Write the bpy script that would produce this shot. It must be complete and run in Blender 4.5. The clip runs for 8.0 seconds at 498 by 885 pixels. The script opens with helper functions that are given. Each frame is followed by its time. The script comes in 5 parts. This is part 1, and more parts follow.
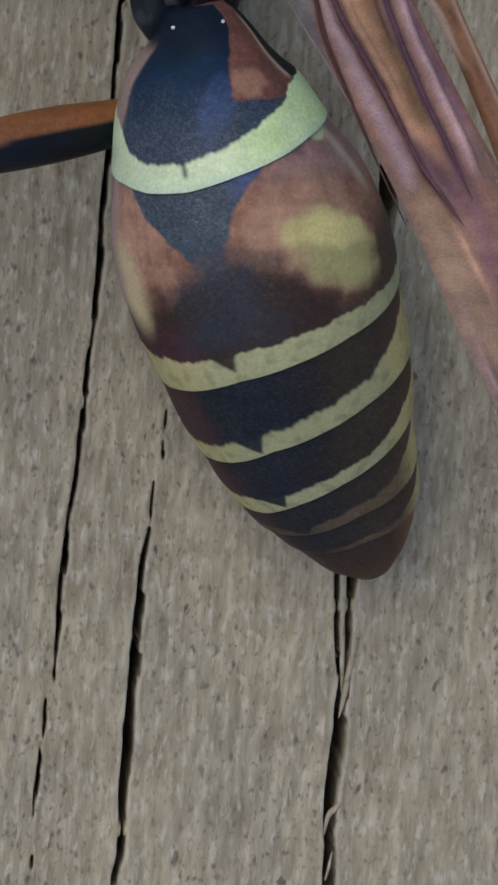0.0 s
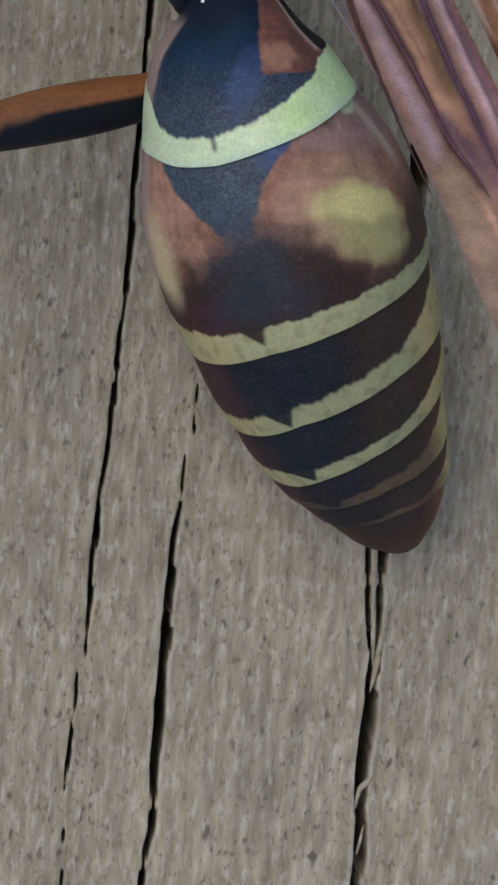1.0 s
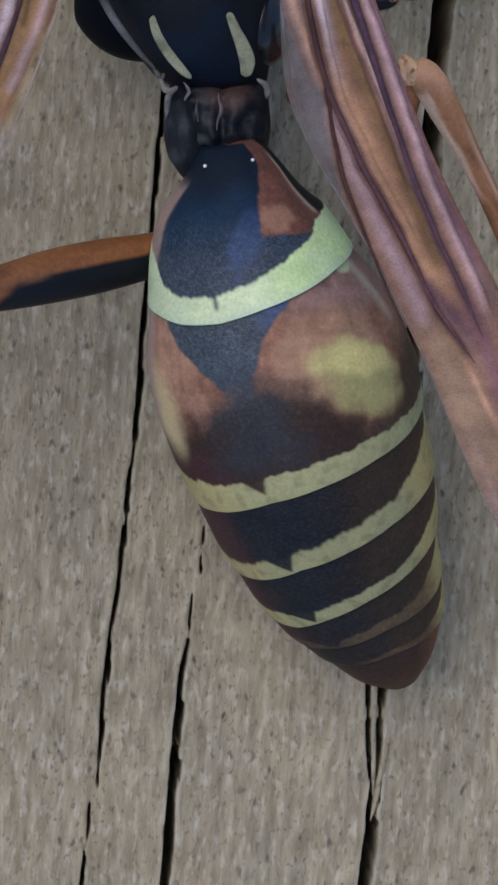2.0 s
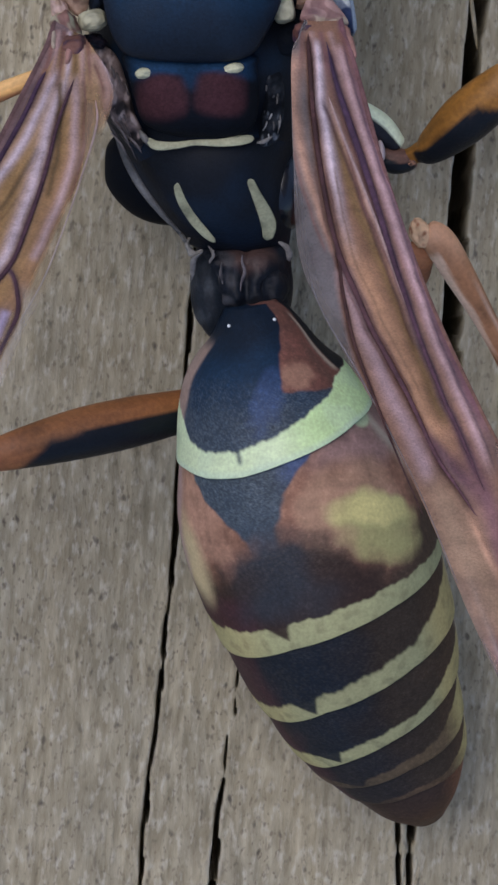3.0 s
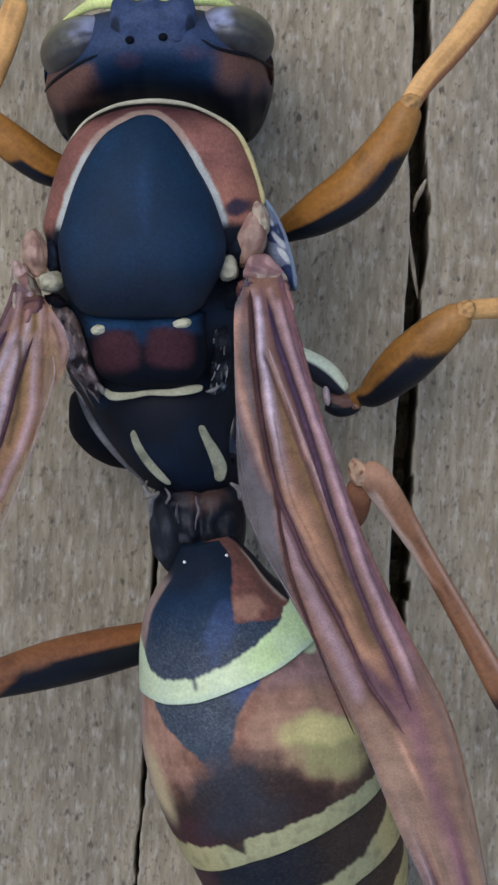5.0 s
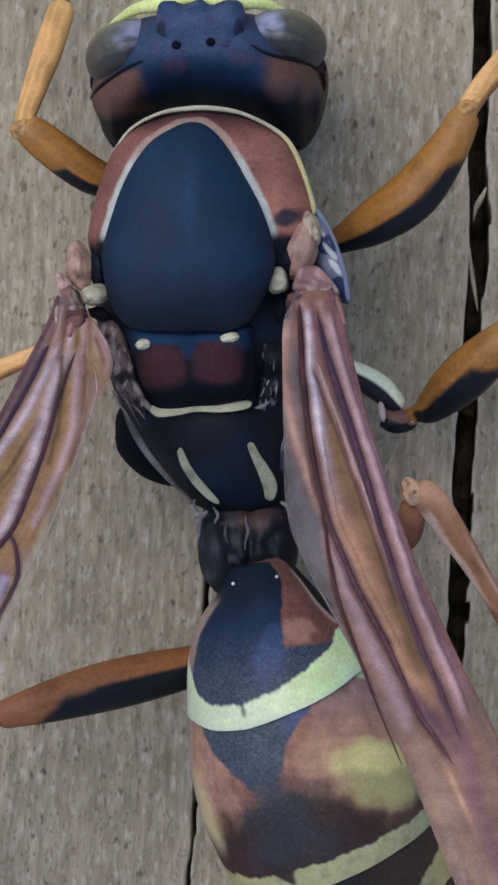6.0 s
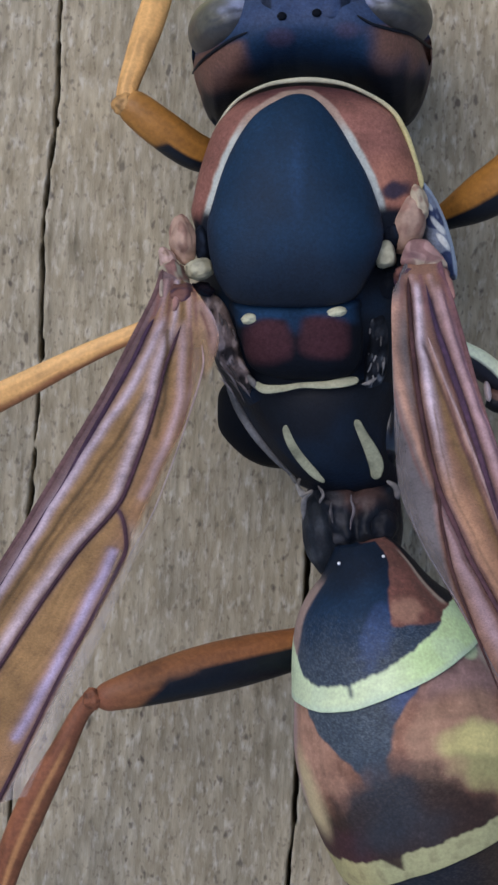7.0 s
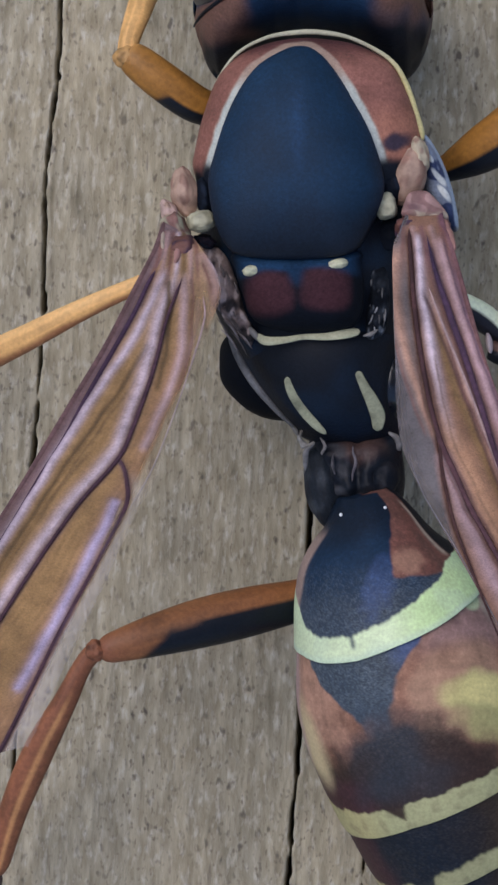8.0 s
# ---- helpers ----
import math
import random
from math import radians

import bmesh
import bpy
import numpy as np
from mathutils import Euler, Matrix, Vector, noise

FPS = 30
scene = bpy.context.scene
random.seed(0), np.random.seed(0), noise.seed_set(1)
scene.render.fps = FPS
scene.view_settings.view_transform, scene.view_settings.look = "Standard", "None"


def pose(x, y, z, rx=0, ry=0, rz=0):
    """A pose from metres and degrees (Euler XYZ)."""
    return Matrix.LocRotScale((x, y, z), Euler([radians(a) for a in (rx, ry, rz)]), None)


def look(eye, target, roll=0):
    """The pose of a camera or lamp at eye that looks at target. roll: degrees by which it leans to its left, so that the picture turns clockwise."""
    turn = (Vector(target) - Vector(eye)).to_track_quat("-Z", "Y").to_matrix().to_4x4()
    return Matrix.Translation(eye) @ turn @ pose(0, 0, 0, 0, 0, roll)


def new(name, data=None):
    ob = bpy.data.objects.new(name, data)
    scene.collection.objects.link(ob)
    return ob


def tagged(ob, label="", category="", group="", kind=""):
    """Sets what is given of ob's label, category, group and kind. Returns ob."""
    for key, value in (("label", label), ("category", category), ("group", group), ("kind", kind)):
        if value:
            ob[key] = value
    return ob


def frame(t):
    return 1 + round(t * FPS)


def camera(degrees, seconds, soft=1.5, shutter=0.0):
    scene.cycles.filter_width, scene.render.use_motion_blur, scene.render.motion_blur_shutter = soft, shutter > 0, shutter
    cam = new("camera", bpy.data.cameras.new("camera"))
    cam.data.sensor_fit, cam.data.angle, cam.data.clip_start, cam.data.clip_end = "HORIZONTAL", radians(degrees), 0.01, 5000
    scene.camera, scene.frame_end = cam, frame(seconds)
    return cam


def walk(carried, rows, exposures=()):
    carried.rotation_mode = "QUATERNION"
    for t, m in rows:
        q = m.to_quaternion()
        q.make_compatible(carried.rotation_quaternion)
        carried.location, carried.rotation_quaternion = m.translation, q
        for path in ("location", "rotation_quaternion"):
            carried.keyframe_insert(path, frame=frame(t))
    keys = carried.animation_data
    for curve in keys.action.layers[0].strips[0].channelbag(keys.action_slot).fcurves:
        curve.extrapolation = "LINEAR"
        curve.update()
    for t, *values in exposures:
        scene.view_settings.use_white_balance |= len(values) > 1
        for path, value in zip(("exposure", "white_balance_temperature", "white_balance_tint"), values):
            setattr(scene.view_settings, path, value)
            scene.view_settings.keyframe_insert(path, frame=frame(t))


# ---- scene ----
# A paper wasp resting on a weathered board, seen from above at arm's length through a long lens. Lengths below are in millimetres (MM).
MM = 0.001

# ---- camera ----
cam = camera(6.0, 8.0, soft=2.7)
PATH = [
    (0.0, (-2.839, -3.885, 69.596, -3.016, -3.646, 1.121)),
    (0.5, (-2.505, -3.923, 69.367, -3.116, -3.557, 1.118)),
    (1.0, (-2.418, -4.136, 69.706, -3.108, -2.924, 1.104)),
    (1.2, (-2.126, -4.412, 69.821, -2.937, -2.627, 1.300)),
    (2.3, (-1.668, -2.144, 74.013, -2.156, -1.945, 0.650)),
    (2.5, (-1.336, -2.226, 74.664, -1.752, -1.258, 0.514)),
    (3.0, (0.087, -1.968, 75.657, -1.073, -0.383, 0.312)),
    (3.5, (0.482, -2.074, 77.150, -0.397, 0.379, 0.104)),
    (4.0, (1.157, -1.894, 79.002, 0.501, 0.919, -0.113)),
    (4.5, (1.605, -2.058, 80.193, 1.384, 1.357, -0.440)),
    (5.0, (2.541, -1.866, 81.056, 1.650, 0.914, -0.859)),
    (5.2, (3.534, -1.271, 80.411, 1.354, 1.483, -0.494)),
    (6.3, (3.700, -1.834, 78.021, 2.054, 2.459, -0.874)),
    (6.5, (2.183, -3.088, 77.583, 2.939, 1.875, -0.800)),
    (7.0, (2.068, -3.072, 77.443, 2.621, 2.507, -0.802)),
    (7.5, (2.237, -3.071, 77.002, 2.403, 2.786, -0.939)),
    (8.0, (2.222, -3.337, 77.583, 2.233, 2.652, -0.922)),
]
walk(cam, [(t, pose(x * MM, y * MM, z * MM, a, b, c)) for t, (x, y, z, a, b, c) in PATH],
     exposures=[(0.0, 0.22, 6400, 12), (2.5, 0.32, 6270, 14), (4.0, 0.40, 6210, 15), (5.0, 0.44, 6190, 15), (6.5, 0.48, 6220, 15), (8.0, 0.51, 6280, 15)])

# ---- light: open shade under a bright hazy sky ----
world = bpy.data.worlds.new("sky")
scene.world = world
world.use_nodes = True
wn = world.node_tree
sky = wn.nodes.new("ShaderNodeTexSky")
sky.sky_type = "NISHITA"
sky.sun_disc = False
sky.sun_elevation = radians(68)
sky.sun_rotation = radians(-50)
sky.dust_density = 2.0
wn.links.new(sky.outputs["Color"], wn.nodes["Background"].inputs["Color"])
wn.nodes["Background"].inputs["Strength"].default_value = 0.11
sun_data = bpy.data.lights.new("sun", "SUN")
sun_data.energy, sun_data.angle, sun_data.color = 1.1, radians(55), (1.0, 0.97, 0.92)
sun = new("sun", sun_data)
sun.matrix_world = look((-0.29, 0.24, 0.93), (0, 0, 0))

# ---- pigments (linear base colours) ----
NAVY = np.array((0.0075, 0.0245, 0.056))
BLACK = np.array((0.005, 0.0075, 0.013))
RED = np.array((0.29, 0.125, 0.095))
MAROON = np.array((0.048, 0.019, 0.024))
CREAM = np.array((0.60, 0.71, 0.42))
OLIVE = np.array((0.40, 0.395, 0.205))
BROWN = np.array((0.066, 0.041, 0.033))
TAWNY = np.array((0.20, 0.105, 0.060))
AMBER = np.array((0.295, 0.132, 0.026))
STRAW = np.array((0.66, 0.37, 0.13))
RUST = np.array((0.33, 0.12, 0.055))
PINK = np.array((0.285, 0.180, 0.165))
VIOLET = np.array((0.062, 0.032, 0.060))
LILAC = np.array((0.43, 0.345, 0.385))
GOLD = np.array((0.272, 0.157, 0.064))
SLATE = np.array((0.046, 0.063, 0.085))
FROST = np.array((0.135, 0.160, 0.185))
PEACH = np.array((0.37, 0.205, 0.140))


def nodes_of(name):
    m = bpy.data.materials.new(name)
    m.use_nodes = True
    return m, m.node_tree.nodes, m.node_tree.links, m.node_tree.nodes["Principled BSDF"]


def scaled_coords(nodes, links, scale):
    """Object coordinates turned into units of real size: scale is per metre, along x, y and z."""
    tc = nodes.new("ShaderNodeTexCoord")
    mp = nodes.new("ShaderNodeMapping")
    mp.inputs["Scale"].default_value = scale
    links.new(tc.outputs["Object"], mp.inputs["Vector"])
    return mp.outputs["Vector"]


def noise_node(nodes, links, vector, scale=1.0, detail=3.0, rough=0.55):
    n = nodes.new("ShaderNodeTexNoise")
    n.inputs["Scale"].default_value, n.inputs["Detail"].default_value, n.inputs["Roughness"].default_value = scale, detail, rough
    links.new(vector, n.inputs["Vector"])
    return n.outputs["Fac"]


def ramp(nodes, links, fac, stops):
    r = nodes.new("ShaderNodeValToRGB")
    while len(r.color_ramp.elements) < len(stops):
        r.color_ramp.elements.new(0.5)
    for e, (p, c) in zip(r.color_ramp.elements, stops):
        e.position, e.color = p, (*c, 1)
    links.new(fac, r.inputs["Fac"])
    return r.outputs["Color"]


def mix(nodes, links, kind, fac, a, b):
    n = nodes.new("ShaderNodeMixRGB")
    n.blend_type = kind
    for sock, v in zip(n.inputs, (fac, a, b)):
        if isinstance(v, (int, float)):
            sock.default_value = v
        elif isinstance(v, tuple):
            sock.default_value = (*v, 1)
        else:
            links.new(v, sock)
    return n.outputs["Color"]


def bump(nodes, links, bsdf, height, dist, strength=1.0):
    b = nodes.new("ShaderNodeBump")
    b.inputs["Distance"].default_value, b.inputs["Strength"].default_value = dist, strength
    links.new(height, b.inputs["Height"])
    links.new(b.outputs["Normal"], bsdf.inputs["Normal"])


def cuticle(name, rough=0.45, spec=0.5, grain=22.0, depth=0.006, coat=0.0, mottle=0.35, powder=0.2):
    """Insect shell: pigment from the mesh, fine pitting, mottling and uneven gloss."""
    m, n, l, b = nodes_of(name)
    at = n.new("ShaderNodeAttribute")
    at.attribute_name = "pigment"
    v = scaled_coords(n, l, (1000, 1000, 1000))
    big, fine = noise_node(n, l, v, 2.2, 4.0), noise_node(n, l, v, grain, 2.0)
    var = mix(n, l, "MIX", 0.5, big, fine)
    lo, hi = 1 - mottle, 1 + mottle
    shade = ramp(n, l, var, [(0.25, (lo, lo, lo)), (0.75, (hi, hi, hi))])
    base = mix(n, l, "MULTIPLY", 1.0, at.outputs["Color"], shade)
    # the dark shell is rougher and dustier than the pale bands
    dust = ramp(n, l, noise_node(n, l, v, 0.62 * grain, 3.0, 0.7), [(0.36, (0.82, 0.82, 0.82)), (0.55, (1.0, 1.0, 1.0)), (0.74, (1 + powder, 1 + powder, 1 + powder))])
    bw = n.new("ShaderNodeRGBToBW")
    l.new(at.outputs["Color"], bw.inputs["Color"])
    deep = ramp(n, l, bw.outputs["Val"], [(0.08, (1, 1, 1)), (0.30, (0.25, 0.25, 0.25))])
    l.new(mix(n, l, "MULTIPLY", deep, base, dust), b.inputs["Base Color"])
    r = n.new("ShaderNodeMapRange")
    r.inputs["To Min"].default_value, r.inputs["To Max"].default_value = rough - 0.08, rough + 0.14
    l.new(big, r.inputs["Value"])
    l.new(r.outputs["Result"], b.inputs["Roughness"])
    b.inputs["Specular IOR Level"].default_value = spec
    b.inputs["Coat Weight"].default_value, b.inputs["Coat Roughness"].default_value = coat, 0.12
    bump(n, l, b, fine, depth * MM)
    return m


def membrane_material():
    """Wing skin: tinted, creased lengthwise, partly clear by the amount held in the mesh."""
    m, n, l, b = nodes_of("wing_membrane")
    at, cl = n.new("ShaderNodeAttribute"), n.new("ShaderNodeAttribute")
    at.attribute_name, cl.attribute_name = "pigment", "body"
    v = scaled_coords(n, l, (1000, 1000, 1000))
    big, fine = noise_node(n, l, v, 3.0, 4.0), noise_node(n, l, v, 26.0, 2.0)
    shade = ramp(n, l, mix(n, l, "MIX", 0.45, big, fine), [(0.3, (0.64, 0.64, 0.64)), (0.72, (1.32, 1.32, 1.32))])
    l.new(mix(n, l, "MULTIPLY", 1.0, at.outputs["Color"], shade), b.inputs["Base Color"])
    b.inputs["Roughness"].default_value = 0.42
    b.inputs["Specular IOR Level"].default_value = 0.3
    bump(n, l, b, fine, 0.014 * MM)
    tr, mx = n.new("ShaderNodeBsdfTransparent"), n.new("ShaderNodeMixShader")
    l.new(mix(n, l, "MIX", cl.outputs["Fac"], (1.0, 1.0, 1.0), (0.90, 0.74, 0.55)), tr.inputs["Color"])
    l.new(cl.outputs["Fac"], mx.inputs["Fac"])
    l.new(tr.outputs["BSDF"], mx.inputs[1])
    l.new(b.outputs["BSDF"], mx.inputs[2])
    l.new(mx.outputs["Shader"], n["Material Output"].inputs["Surface"])
    return m


def wood_material():
    """Weathered softwood: silvered fibres, darker pores, faint rings, all along the grain."""
    m, n, l, b = nodes_of("weathered_wood")
    tc = n.new("ShaderNodeTexCoord")
    mp = n.new("ShaderNodeMapping")
    mp.inputs["Rotation"].default_value = (0, 0, radians(3.9))
    mp.inputs["Scale"].default_value = (1000, 1000, 1000)
    l.new(tc.outputs["Object"], mp.inputs["Vector"])

    def stretched(sx, sy, scale, detail=3.0):
        k = n.new("ShaderNodeMapping")
        k.inputs["Scale"].default_value = (sx, sy, 1.0)
        l.new(mp.outputs["Vector"], k.inputs["Vector"])
        return noise_node(n, l, k.outputs["Vector"], scale, detail)

    fibre = stretched(7.5, 1.6, 1.0, 5.0)
    strand = stretched(5.0, 0.8, 1.0, 3.0)
    fleck = stretched(9.0, 3.0, 1.0, 3.0)
    pore = stretched(7.0, 3.8, 1.0, 1.5)
    grit = stretched(13.0, 7.5, 1.0, 1.5)
    slit = stretched(11.0, 1.8, 1.0, 2.0)
    broad = stretched(0.8, 0.09, 1.0, 4.0)
    patch = stretched(0.55, 0.30, 1.0, 4.0)
    crowd = stretched(0.9, 0.5, 1.0, 2.0)
    base = ramp(n, l, fibre, [(0.28, (0.222, 0.188, 0.122)), (0.5, (0.311, 0.271, 0.186)), (0.74, (0.420, 0.372, 0.268))])
    base = mix(n, l, "MULTIPLY", 1.0, base, ramp(n, l, strand, [(0.30, (0.82, 0.82, 0.82)), (0.70, (1.15, 1.15, 1.15))]))
    base = mix(n, l, "MULTIPLY", 1.0, base, ramp(n, l, broad, [(0.3, (0.90, 0.89, 0.88)), (0.7, (1.10, 1.10, 1.10))]))
    base = mix(n, l, "MULTIPLY", 1.0, base, ramp(n, l, patch, [(0.3, (0.87, 0.89, 0.92)), (0.7, (1.11, 1.09, 1.06))]))
    pale = ramp(n, l, fleck, [(0.53, (0, 0, 0)), (0.72, (0.70, 0.70, 0.70))])
    base = mix(n, l, "MIX", pale, base, (0.50, 0.46, 0.375))
    # pores and grit gather in some stretches and leave others cleaner
    dense = ramp(n, l, crowd, [(0.35, (0.45, 0.45, 0.45)), (0.62, (1, 1, 1))])
    dark = mix(n, l, "MULTIPLY", 1.0, ramp(n, l, pore, [(0.26, (0.85, 0.85, 0.85)), (0.385, (0, 0, 0))]), dense)
    speck = mix(n, l, "MULTIPLY", 1.0, ramp(n, l, grit, [(0.28, (0.75, 0.75, 0.75)), (0.41, (0, 0, 0))]), dense)
    base = mix(n, l, "MIX", speck, base, (0.115, 0.092, 0.068))
    base = mix(n, l, "MIX", dark, base, (0.070, 0.056, 0.045))
    thin = ramp(n, l, slit, [(0.25, (0.6, 0.6, 0.6)), (0.37, (0, 0, 0))])
    base = mix(n, l, "MIX", thin, base, (0.14, 0.115, 0.09))
    torn = n.new("ShaderNodeAttribute")
    torn.attribute_name = "body"
    torn = mix(n, l, "MULTIPLY", 1.0, torn.outputs["Color"], (0.6, 0.6, 0.6))
    base = mix(n, l, "MIX", torn, base, (0.46, 0.425, 0.345))
    l.new(base, b.inputs["Base Color"])
    b.inputs["Roughness"].default_value = 0.82
    b.inputs["Specular IOR Level"].default_value = 0.25
    relief = mix(n, l, "ADD", 0.6, fibre, fleck)
    bump(n, l, b, mix(n, l, "SUBTRACT", 0.35, relief, dark), 0.035 * MM, 1.0)
    return m


def plain_material(name, color, rough):
    m, n, l, b = nodes_of(name)
    v = scaled_coords(n, l, (3, 3, 3))
    f = noise_node(n, l, v, 1.0, 5.0)
    l.new(ramp(n, l, f, [(0.3, tuple(0.7 * c for c in color)), (0.7, tuple(1.25 * c for c in color))]), b.inputs["Base Color"])
    b.inputs["Roughness"].default_value = rough
    return m


SATIN = cuticle("satin_cuticle", rough=0.55, spec=0.16, grain=24.0, depth=0.008)
GLOSSY = cuticle("glossy_cuticle", rough=0.22, spec=0.6, grain=14.0, depth=0.003, coat=0.3)
GASTER = cuticle("gaster_cuticle", rough=0.50, spec=0.17, grain=20.0, depth=0.006, mottle=0.24, powder=0.4)
LEG = cuticle("leg_cuticle", rough=0.42, spec=0.30, grain=16.0, depth=0.008, mottle=0.24, powder=0.2)
MATT = cuticle("matt_cuticle", rough=0.7, spec=0.08, grain=24.0, depth=0.006)
EYE = cuticle("eye_cuticle", rough=0.42, spec=0.40, grain=9.0, depth=0.003, mottle=0.35)
VEIN = cuticle("vein_cuticle", rough=0.55, spec=0.2, grain=12.0, depth=0.006, mottle=0.45)
WAIST_GLOSS = cuticle("waist_cuticle", rough=0.50, spec=0.22, grain=10.0, depth=0.02, mottle=0.6)
ROOT = cuticle("wing_root_cuticle", rough=0.55, spec=0.3, grain=7.0, depth=0.012, mottle=0.45)
SKIN = membrane_material()
WOOD = wood_material()
SOIL = plain_material("soil", (0.12, 0.10, 0.07), 0.95)


# ---- mesh tools ----
def smooth01(a, b, x):
    t = np.clip((x - a) / (b - a), 0, 1)
    return t * t * (3 - 2 * t)


def spline(points, n, closed=False):
    """n points along a smooth curve through the given ones."""
    p = np.asarray(points, float)
    k = len(p)
    t = np.linspace(0, k if closed else k - 1, n, endpoint=not closed)
    i = np.minimum(np.floor(t).astype(int), k - 1 if closed else k - 2)
    f = (t - i)[:, None]
    if closed:
        a, b, c, d = p[(i - 1) % k], p[i % k], p[(i + 1) % k], p[(i + 2) % k]
    else:
        q = np.vstack((2 * p[0] - p[1], p, 2 * p[-1] - p[-2]))
        a, b, c, d = q[i], q[i + 1], q[i + 2], q[i + 3]
    return 0.5 * (2 * b + (c - a) * f + (2 * a - 5 * b + 4 * c - d) * f ** 2 + (3 * b - a - 3 * c + d) * f ** 3)


def wobble(x, y, z, scale, seed=0.0):
    """Cheap smooth variation in about -1..1."""
    x, y, z = x * scale + seed, y * scale + 1.7 * seed, z * scale - seed
    return (np.sin(x * 1.7 + 1.3 * np.sin(y * 1.1 + z)) + np.sin(y * 2.3 + 1.1 * np.sin(z * 1.9 + x * 0.7)) + np.sin(z * 2.9 + 1.2 * np.sin(x * 2.1))) / 3


def part(name, verts, faces, material, parent, label="", pigment=None, body=None):
    """One mesh object under a thing or a part; verts in millimetres."""
    me = bpy.data.meshes.new(name)
    me.from_pydata((np.asarray(verts) * MM).tolist(), [], faces)
    me.polygons.foreach_set("use_smooth", np.ones(len(me.polygons), bool))
    if pigment is not None:
        rgba = np.ones((len(verts), 4), np.float32)
        rgba[:, :3] = np.clip(pigment, 0, 1)
        me.attributes.new("pigment", "FLOAT_COLOR", "POINT").data.foreach_set("color", rgba.ravel())
    if body is not None:
        me.attributes.new("body", "FLOAT", "POINT").data.foreach_set("value", np.asarray(body, np.float32))
    me.materials.append(material)
    me.update()
    ob = new(name, me)
    ob.parent = parent
    return tagged(ob, label)


def ring_faces(n, m, closed=True):
    """Quads of n rows of m points; closed joins each row's end to its start."""
    out = []
    for i in range(n - 1):
        for j in range(m if closed else m - 1):
            k = (j + 1) % m
            out.append((i * m + j, i * m + k, (i + 1) * m + k, (i + 1) * m + j))
    return out


def capped(n, m):
    return ring_faces(n, m) + [tuple(range(m - 1, -1, -1)), tuple((n - 1) * m + j for j in range(m))]


def blend(base, over, mask):
    return base + (np.asarray(over) - base) * np.asarray(mask)[:, None]


def tint(n, color):
    return np.tile(np.asarray(color, float), (n, 1))


def tube(path, widths, heights=None, n=40, seg=20):
    """A limb along a path: rows (verts, faces, u along it, side -1..1 across it, up -1..1)."""
    p = spline(path, n)
    u = np.linspace(0, 1, n)
    w = np.interp(u, np.linspace(0, 1, len(widths)), widths) / 2 if len(widths) != len(path) else spline(np.c_[widths, widths], n)[:, 0] / 2
    h = w if heights is None else spline(np.c_[heights, heights], n)[:, 0] / 2
    t = np.gradient(p, axis=0)
    t /= np.linalg.norm(t, axis=1)[:, None]
    side = np.cross(t, np.array((0.0, 0.0, 1.0)))
    side /= np.linalg.norm(side, axis=1)[:, None] + 1e-9
    up = np.cross(side, t)
    a = np.linspace(0, 2 * np.pi, seg, endpoint=False)
    end = np.sqrt(np.clip(1 - np.clip(np.maximum(0.06 - u, u - 0.94) / 0.06, 0, 0.97) ** 2, 0, 1))
    v = p[:, None] + (w * end)[:, None, None] * np.cos(a)[None, :, None] * side[:, None] + (h * end)[:, None, None] * np.sin(a)[None, :, None] * up[:, None]
    uu, ss, hh = np.repeat(u, seg), np.tile(np.cos(a), n), np.tile(np.sin(a), n)
    return v.reshape(-1, 3), capped(n, seg), uu, ss, hh


def dome(outline, height, floor, rings=26, m=96, centre=None):
    """A shell over an outline in plan: height(x, y, rho) gives its top, floor the level its sides go down to."""
    o = spline(outline, m, closed=True)
    c = o.mean(axis=0) if centre is None else np.asarray(centre, float)
    rho = np.r_[np.linspace(0.02, 1, rings) ** 0.8, 1.0]
    xy = c + rho[:, None, None] * (o - c)[None]
    z = height(xy[..., 0], xy[..., 1], np.repeat(rho[:, None], m, 1))
    z[-1] = floor
    v = np.concatenate((xy, z[..., None]), axis=2).reshape(-1, 3)
    return v, capped(len(rho), m)


def ball(centre, radii, n=20, m=32, turn=0.0, bend=None):
    a, b = np.linspace(0.04, np.pi - 0.04, n), np.linspace(0, 2 * np.pi, m, endpoint=False)
    d = np.stack((np.sin(a)[:, None] * np.cos(b), np.sin(a)[:, None] * np.sin(b), np.cos(a)[:, None] + 0 * b), -1).reshape(-1, 3)
    v = d * np.asarray(radii)
    if bend:
        v = bend(v)
    c, s = math.cos(radians(turn)), math.sin(radians(turn))
    v = v @ np.array(((c, s, 0), (-s, c, 0), (0, 0, 1)))
    return v + np.asarray(centre), capped(n, m), d


# ---- the board ----
SLANT = 0.068  # the grain leans this much across per length along it
